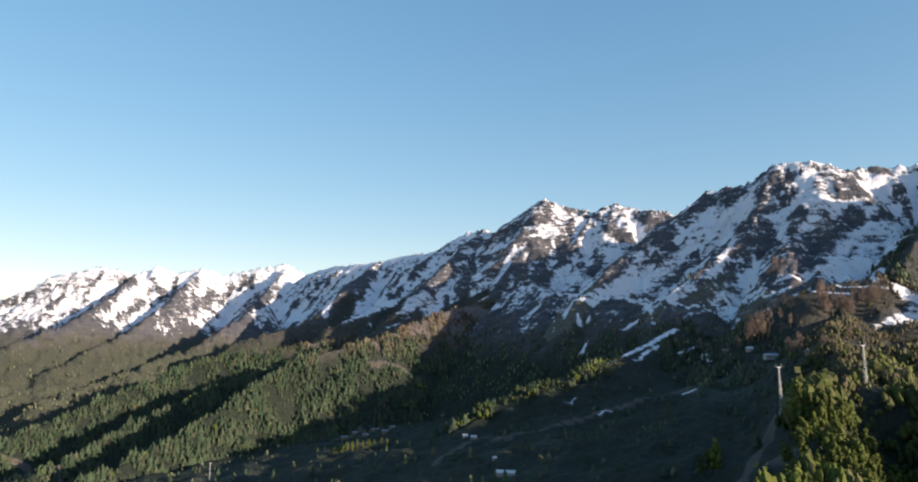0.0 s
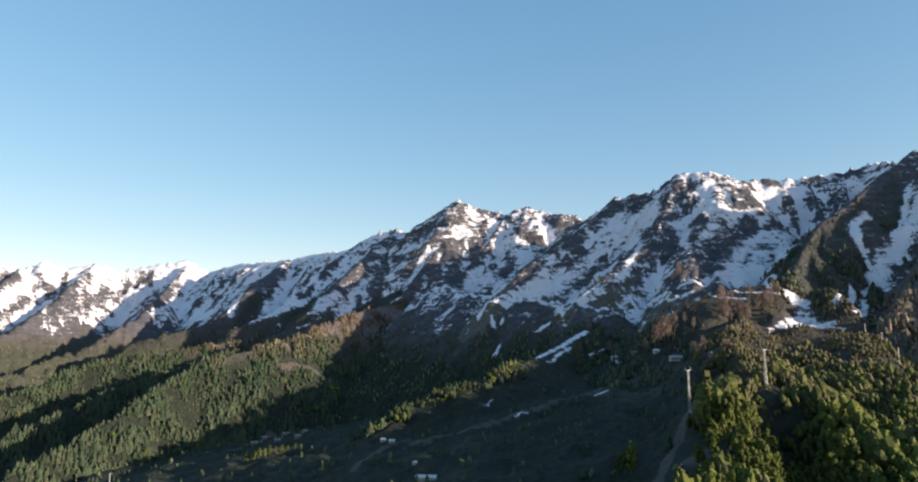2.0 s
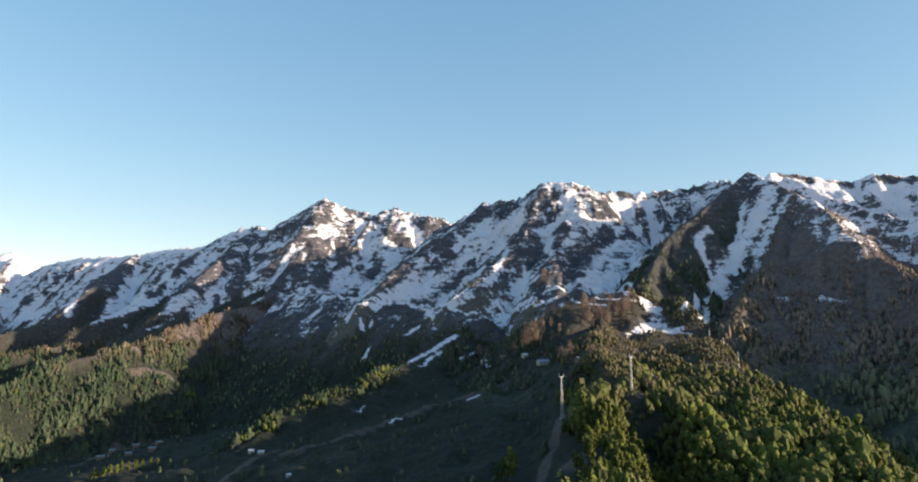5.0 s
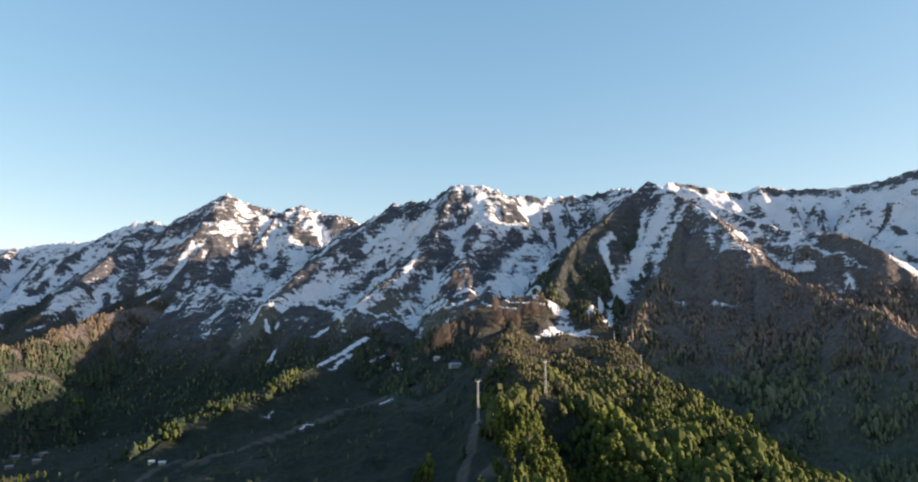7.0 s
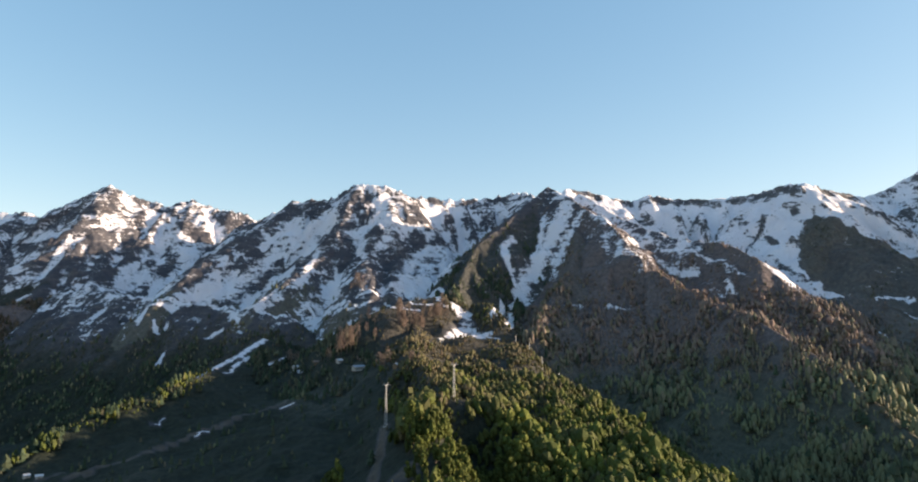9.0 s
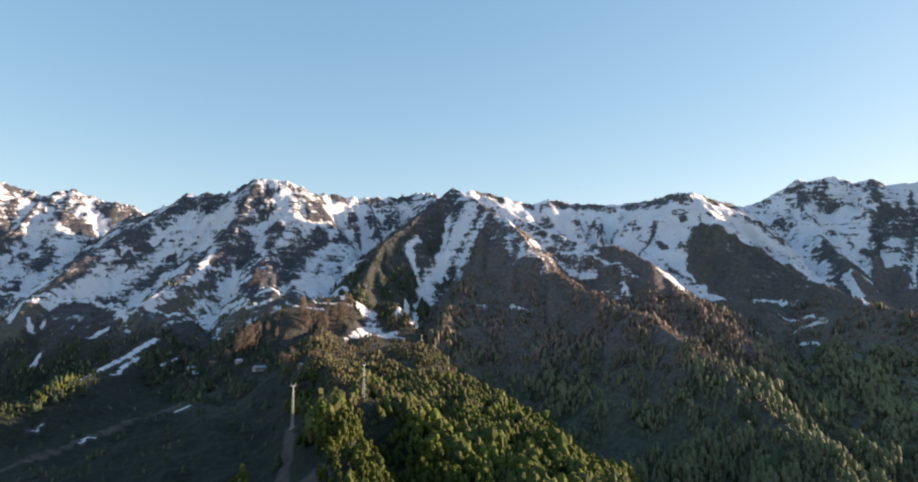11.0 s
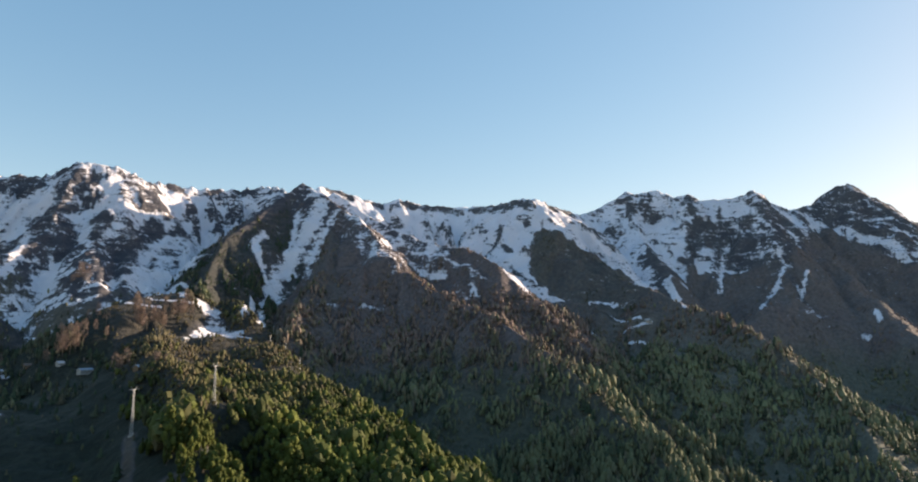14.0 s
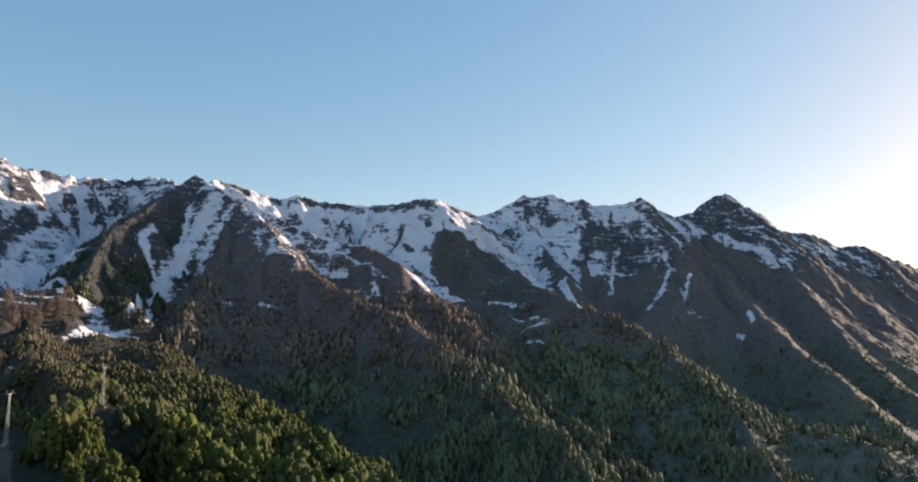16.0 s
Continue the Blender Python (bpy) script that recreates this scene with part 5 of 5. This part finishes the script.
def cable_pylon(x, y, height, turn, label):
    """A lattice tower with a crossarm and rows of sheaves, for a cable car."""
    root = tagged(new("cable_pylon"), label, "pylon", "cable pylons on the hill")
    z = height_at(x, y)
    root.matrix_world = pose(x, y, z - 0.4, 0, 0, turn)
    foot, top = 1.25, 0.42

    def at(h):
        return foot + (top - foot) * h / height

    for sx, sy in ((-1, -1), (1, -1), (1, 1), (-1, 1)):
        bm = bmesh.new()
        beam(bm, (sx * foot, sy * foot, 0), (sx * top, sy * top, height), 0.18, 0.13)
        part("leg", bm, STEEL, root)
        bm = bmesh.new()
        block(bm, sx * foot - 0.8, sx * foot + 0.8, sy * foot - 0.8, sy * foot + 0.8, -1.0, 0.5)
        part("footing", bm, CONCRETE, root)
    levels = [0]
    while levels[-1] < height - 1.2:
        levels.append(min(height, levels[-1] + 2.0 * at(levels[-1]) * 1.6 + 1.4))
    for a, b in zip(levels[:-1], levels[1:]):
        bm = bmesh.new()
        ra, rb = at(a), at(b)
        cs = [(-1, -1), (1, -1), (1, 1), (-1, 1)]
        for k in range(4):
            p, q = cs[k], cs[(k + 1) % 4]
            beam(bm, (p[0] * ra, p[1] * ra, a), (q[0] * rb, q[1] * rb, b), 0.07)
            beam(bm, (q[0] * ra, q[1] * ra, a), (p[0] * rb, p[1] * rb, b), 0.07)
            beam(bm, (p[0] * rb, p[1] * rb, b), (q[0] * rb, q[1] * rb, b), 0.07)
        part("bracing", bm, STEEL, root)
    bm = bmesh.new()
    beam(bm, (-4.2, 0, height + 1.1), (0, 0, height + 0.2), 0.6, 0.8)
    beam(bm, (4.2, 0, height + 1.1), (0, 0, height + 0.2), 0.6, 0.8)
    part("crossarm", bm, STEEL, root)
    for sx in (-1, 1):
        bm = bmesh.new()
        beam(bm, (sx * 4.0, -2.6, height + 1.0), (sx * 4.0, 2.6, height + 1.0), 0.35)
        train = part("sheave_beam", bm, STEEL, root)
        for k in range(4):
            bm = bmesh.new()
            n = 10
            cx, cy, cz, r = sx * 4.0, -2.1 + 1.4 * k, height + 1.25, 0.45
            ring = [[bm.verts.new((cx + s * 0.12, cy + r * math.cos(i / n * math.tau), cz + r * math.sin(i / n * math.tau))) for i in range(n)] for s in (-1, 1)]
            for i in range(n):
                bm.faces.new((ring[0][i], ring[0][(i + 1) % n], ring[1][(i + 1) % n], ring[1][i]))
            bm.faces.new(ring[0][::-1])
            bm.faces.new(ring[1])
            part("sheave", bm, RUBBER, train)
        bm = bmesh.new()
        beam(bm, (sx * 4.0, 0, height + 1.2), (sx * 4.0, 0, height + 3.2), 0.22)
        beam(bm, (sx * 4.0, -1.2, height + 3.2), (sx * 4.0, 1.2, height + 3.2), 0.2)
        part("service_frame", bm, STEEL, root)
    bm = bmesh.new()
    for k in (-0.25, 0.25):
        beam(bm, (k, -foot - 0.3, 0.5), (k, -top - 0.3, height), 0.09)
    for k in range(int(height / 1.2)):
        h = 0.8 + 1.2 * k
        beam(bm, (-0.25, -at(h) - 0.3, h), (0.25, -at(h) - 0.3, h), 0.07)
    part("ladder", bm, STEEL, root)
    bm = bmesh.new()
    block(bm, foot - 1.2, foot + 1.2, -foot - 1.2, -foot + 1.0, 0.2, 2.6)
    part("equipment_box", bm, PLASTER, root, "pale equipment cabinet")
    return root


cable_pylon(364, 626, 36.5, 28, "tall grey steel lattice pylon among lit broadleaf trees")
cable_pylon(306, 668, 42.0, 28, "tall grey steel lattice pylon rising from a dark cleared slope")


def lift_pole(x, y, height, turn, label):
    """A tubular lift support with a short crossarm."""
    root = tagged(new("lift_pylon"), label, "pylon", "lift pylons along the ridge")
    root.matrix_world = pose(x, y, height_at(x, y) - 0.3, 0, 0, turn)
    bm = bmesh.new()
    bmesh.ops.create_cone(bm, cap_ends=True, segments=10, radius1=0.55, radius2=0.35, depth=height, matrix=Matrix.Translation((0, 0, height / 2)))
    part("mast", bm, STEEL, root)
    bm = bmesh.new()
    beam(bm, (-2.6, 0, height), (2.6, 0, height), 0.45)
    part("crossarm", bm, STEEL, root)
    for sx in (-1, 1):
        bm = bmesh.new()
        beam(bm, (sx * 2.5, -1.3, height + 0.35), (sx * 2.5, 1.3, height + 0.35), 0.4)
        part("sheave_train", bm, RUBBER, root)
    bm = bmesh.new()
    block(bm, -1, 1, -1, 1, -0.8, 0.5)
    part("footing", bm, CONCRETE, root)


for x, y, hgt in ((671, 880, 19), (655, 830, 19), (635, 780, 19), (612, 722, 19), (754, 962, 16), (764, 964, 16)):
    lift_pole(x, y, hgt, 35, "slim grey lift pylon standing on the wooded hill edge")
lift_pole(-346, 990, 23, 60, "tall pale lift mast standing in the shaded valley")


def house(x, y, turn, length, width, wall_h, roof_h, wall_mat, roof_mat, label, windows=3):
    root = tagged(new("house"), label, "house", "buildings on the hillside")
    root.matrix_world = pose(x, y, height_at(x, y) - 0.5, 0, 0, turn)
    l, w, h = length / 2, width / 2, wall_h + 0.5
    for name, x0, x1, y0, y1 in (("front_wall", -l, l, -w, -w + 0.3), ("back_wall", -l, l, w - 0.3, w)):
        bm = bmesh.new()
        block(bm, x0, x1, y0, y1, -2.0, h)
        part("wall", bm, wall_mat, root)
    for sx in (-1, 1):
        bm = bmesh.new()
        xs = (sx * l, sx * (l - 0.3))
        ends = []
        for xx in xs:
            ends.append([bm.verts.new((xx, yy, zz)) for yy, zz in ((-w + 0.3, -2.0), (w - 0.3, -2.0), (w - 0.3, h), (0, h + roof_h * (1 - 0.3 / w)), (-w + 0.3, h))])
        bm.faces.new(ends[0])
        bm.faces.new(ends[1][::-1])
        for k in range(5):
            bm.faces.new((ends[0][k], ends[1][k], ends[1][(k + 1) % 5], ends[0][(k + 1) % 5]))
        part("gable_wall", bm, wall_mat, root)
    for sy in (-1, 1):
        bm = bmesh.new()
        lo, hi, e = Vector((0, sy * (w + 0.6), h - roof_h * 0.6 / w)), Vector((0, 0, h + roof_h)), l + 0.6
        vs = []
        for k in (0.0, 0.22):
            vs.append([bm.verts.new((xx, p.y, p.z + k + 0.02)) for xx, p in ((-e, lo), (e, lo), (e, hi), (-e, hi))])
        bm.faces.new(vs[0][::-1])
        bm.faces.new(vs[1])
        for k in range(4):
            bm.faces.new((vs[0][k], vs[0][(k + 1) % 4], vs[1][(k + 1) % 4], vs[1][k]))
        part("roof", bm, roof_mat, root)
    for k in range(windows):
        cx = -l + length * (k + 0.5) / windows
        bm = bmesh.new()
        if k == windows // 2:
            block(bm, cx - 0.55, cx + 0.55, -w - 0.05, -w + 0.02, 0.4, 2.6)
            part("door", bm, DOOR, root)
            continue
        block(bm, cx - 0.75, cx + 0.75, -w - 0.07, -w + 0.02, 1.3, 2.7)
        fr = part("window", bm, PLASTER, root)
        bm = bmesh.new()
        block(bm, cx - 0.6, cx + 0.6, -w - 0.09, -w - 0.05, 1.42, 2.58)
        part("pane", bm, PANE, fr)
    return root


house(393, 1113, 20, 10, 6, 3.4, 2.0, PLASTER, ROOF_W, "small pale house with a light roof at the plateau")
house(414, 1080, -15, 9, 6, 3.4, 2.2, TIMBER, ROOF_D, "dark timber house with a brown roof by trees")
house(427, 1022, 10, 9, 6, 3.4, 2.2, PLASTER, ROOF_W, "pale house with light roof beside bare trees")
house(441, 985, 8, 19, 8, 4.2, 2.0, PLASTER, ROOF_B, "long low building with a blue-grey roof", 7)
house(426, 846, 30, 10, 7, 3.6, 2.4, TIMBER, ROOF_B, "timber cabin with blue-grey roof among trees")
house(591, 980, 20, 12, 7, 3.6, 2.0, PLASTER, ROOF_W, "white lift station building at the plateau edge", 5)
house(8, 919, 12, 6, 5, 2.6, 1.4, PLASTER, ROOF_W, "small hut with a pale roof by a track", 1)
house(19, 908, -8, 7, 5, 2.8, 1.4, PLASTER, ROOF_W, "pale-roofed hut standing beside a dirt track", 1)
house(46, 712, -14, 20, 9, 4.2, 1.8, PLASTER, ROOF_W, "large hall with a pale sheet-metal roof", 7)
house(38, 764, 25, 3.6, 3.6, 2.6, 1.2, PLASTER, ROOF_W, "tiny pale hut above the large hall", 1)
house(1363, 491, 60, 12, 8, 4, 2.0, PLASTER, ROOF_W, "pale building at the end of a mountain road")

house(-203, 1256, 10, 12, 7, 3.4, 1.8, TIMBER, ROOF_S, "grey-roofed house in the shaded valley")
house(-196, 1338, -20, 10, 7, 3.4, 1.8, TIMBER, ROOF_S, "small slate-roofed house in the shaded valley")
house(-154, 1166, 15, 9, 7, 3.4, 1.8, TIMBER, ROOF_S, "small grey-roofed house on the valley floor")
house(-167, 1400, 5, 14, 7, 3.4, 1.8, TIMBER, ROOF_S, "long grey-roofed house in the shaded valley")
house(-121, 1160, -10, 10, 7, 3.4, 1.8, TIMBER, ROOF_S, "dark timber house beside grey-roofed neighbours")
house(-120, 1270, 30, 9, 7, 3.4, 1.8, TIMBER, ROOF_S, "small grey-roofed house at the valley hamlet edge")


def digger(x, y, turn):
    """A small excavator on the cleared strip."""
    root = tagged(new("excavator"), "small dark excavator standing on a cleared dirt strip", "excavator")
    root.matrix_world = pose(x, y, height_at(x, y) - 0.05, 0, 0, turn)
    for sy in (-1, 1):
        bm = bmesh.new()
        block(bm, -2.0, 2.0, sy * 1.15 - 0.3, sy * 1.15 + 0.3, 0, 0.8)
        bmesh.ops.bevel(bm, geom=bm.edges[:], offset=0.2, segments=2, affect="EDGES")
        part("track", bm, RUBBER, root)
    bm = bmesh.new()
    block(bm, -1.9, 0.6, -1.3, 1.3, 0.9, 2.1)
    bmesh.ops.bevel(bm, geom=bm.edges[:], offset=0.15, segments=2, affect="EDGES")
    part("body", bm, YELLOW, root)
    bm = bmesh.new()
    block(bm, 0.2, 1.6, -1.2, 0.1, 1.0, 3.0)
    part("cab", bm, PANE, root)
    bm = bmesh.new()
    beam(bm, (0.8, 0.6, 1.6), (3.4, 0.6, 4.2), 0.5, 0.4)
    part("boom", bm, YELLOW, root)
    bm = bmesh.new()
    beam(bm, (3.4, 0.6, 4.2), (4.8, 0.6, 1.6), 0.4, 0.3)
    part("arm", bm, YELLOW, root)
    bm = bmesh.new()
    block(bm, 4.3, 5.3, 0.1, 1.1, 0.6, 1.6)
    part("bucket", bm, STEEL, root)


digger(220, 510, 40)

# trees of the hill's front, one by one


def tree_meshes(k):
    """Trunk with limbs, and a crown of leaf clumps on several lobes; 1 high."""
    bm = bmesh.new()
    prev, n = None, 7
    bend = [Vector((0.02 * rng.normal(), 0.02 * rng.normal(), 0)) for _ in range(5)]
    for i, (h, r) in enumerate(((0, 0.022), (0.06, 0.016), (0.3, 0.012), (0.6, 0.007), (0.9, 0.002))):
        ring = [bm.verts.new(bend[i] * h + Vector((r * math.cos(a / n * math.tau), r * math.sin(a / n * math.tau), h))) for a in range(n)]
        if prev:
            for a in range(n):
                bm.faces.new((prev[a], prev[(a + 1) % n], ring[(a + 1) % n], ring[a]))
        prev = ring
    lobes = []
    for i in range(9):
        h = 0.26 + 0.6 * i / 8
        a = i * 2.4 + rng.rand()
        reach = 0.19 * math.sin(math.pi * min(1, (h - 0.08) / 0.95)) * (0.6 + 0.6 * rng.rand())
        c = Vector((reach * math.cos(a), reach * math.sin(a), h + 0.03 * rng.normal()))
        lobes.append((c, 0.1 + 0.05 * rng.rand()))
        beam(bm, (0, 0, h - 0.09), c, 0.009, 0.004)
    lobes.append((Vector((0, 0, 0.9)), 0.085))
    trunk = bpy.data.meshes.new("trunk")
    bm.to_mesh(trunk)
    bm.free()
    trunk.materials.append(BARK)
    vs, ts, base = [], [], 0
    for c, r in lobes:
        v, t = leaves(32, 0.04, lambda d: d * r * np.array([1.0, 1.0, 1.15]))
        vs.append(v + np.array(c))
        ts.append(t + base)
        base += len(v)
        v = ICO_V * r * 0.92 * (0.85 + 0.3 * rng.rand(12, 1)) + np.array(c)
        vs.append(v)
        ts.append(ICO_T + base)
        base += 12
    v = np.concatenate(vs)
    crown = mesh_from("crown", v, np.concatenate(ts), FOLIAGE, (("brown", np.full(len(v), 0.05)), ("tone", np.full(len(v), (0.15 + 0.8 * k / 6)))), flat=True)
    return trunk, crown


KINDS = [tree_meshes(k) for k in range(7)]
NEAR_TREES += [(x, y, height_at(x, y), h) for x, y, h in ((214, 594, 24), (202, 596, 14), (210, 600, 17), (-178, 997, 10), (-172, 998, 12), (-164, 996, 11), (-156, 987, 13), (-147, 975, 11), (-146, 1012, 14), (-138, 1015, 11), (-130, 1021, 12), (-123, 1026, 10), (-112, 1024, 11), (-104, 1021, 9))]
for n, (x, y, z, h) in enumerate(NEAR_TREES):
    trunk, crown = KINDS[n % len(KINDS)]
    root = tagged(new("tree"), "broadleaf tree in fresh yellow-green spring leaf on the hillside", "tree", "trees on the front of the hill")
    f = rng.uniform(0.7, 1.05)
    root.matrix_world = pose(x, y, z - 0.3, 0, 0, rng.uniform(0, 360)) @ Matrix.Diagonal((h * f, h * f, h * 1.2, 1))
    for name, me in (("trunk", trunk), ("crown", crown)):
        new(name, me).parent = root


# tall bare trees round the houses on the plateau


def bare_tree_meshes(k):
    """Slender trunk, rising limbs and a thin crown of twigs and buds; 1 high."""
    bm = bmesh.new()
    top = Vector((0.03 * rng.normal(), 0.03 * rng.normal(), 1.0))
    beam(bm, (0, 0, 0), top * 0.5, 0.02, 0.013)
    beam(bm, top * 0.5, top, 0.013, 0.003)
    tips = []
    for i in range(16):
        f = 0.3 + 0.65 * i / 15
        a = i * 2.4 + rng.rand()
        r = (0.05 + 0.1 * math.sin(math.pi * min(1, f * 0.95))) * (0.7 + 0.6 * rng.rand())
        tip = top * f + Vector((r * math.cos(a), r * math.sin(a), 0.06 + 0.05 * rng.rand()))
        beam(bm, top * f, tip, 0.006, 0.002)
        tips.append(tip)
    trunk = bpy.data.meshes.new("trunk")
    bm.to_mesh(trunk)
    bm.free()
    trunk.materials.append(BARK)
    vs, ts, base = [], [], 0
    for tip in tips:
        v, t = leaves(34, 0.018, lambda d: d * 0.058 * np.array([1.0, 1.0, 1.6]))
        vs.append(v + np.array(tip))
        ts.append(t + base)
        base += len(v)
    v = np.concatenate(vs)
    crown = mesh_from("crown", v, np.concatenate(ts), HAZED_BUDS, (("brown", np.full(len(v), 0.8 + 0.06 * k)), ("tone", np.full(len(v), 0.45 + 0.12 * k))), flat=True)
    return trunk, crown


BARE_KINDS = [bare_tree_meshes(k) for k in range(4)]
# clusters: centre, spread, how many, height
PLATEAU_TREES = ((443, 1051, 5, 6, 34), (455, 1037, 5, 5, 36), (425, 880, 4, 6, 26), (543, 1019, 4, 5, 46), (557, 1052, 5, 5, 36), (584, 1027, 9, 12, 26), (618, 1039, 10, 14, 26), (644, 1048, 8, 8, 22), (411, 1168, 5, 7, 20), (418, 1041, 6, 4, 18), (502, 1076, 10, 3, 24), (491, 1025, 9, 3, 20), (426, 812, 6, 5, 20), (593, 1284, 6, 8, 24))
for cx, cy, spread, count, tall in PLATEAU_TREES:
    for k in range(count):
        x, y = cx + spread * rng.normal(), cy + spread * rng.normal()
        if min(math.hypot(x - a, y - b) - c for a, b, c in SITES) < -2:
            continue
        trunk, crown = BARE_KINDS[rng.randint(4)]
        root = tagged(new("bare_tree"), "tall slender tree with bare reddish-brown twigs on the plateau", "tree", "bare trees on the plateau")
        h = tall * rng.uniform(0.7, 1.1)
        w = h * rng.uniform(0.7, 1.1)
        root.matrix_world = pose(x, y, height_at(x, y) - 0.3, 0, 0, rng.uniform(0, 360)) @ Matrix.Diagonal((w, w, h, 1))
        for name, me in (("trunk", trunk), ("crown", crown)):
            new(name, me).parent = root
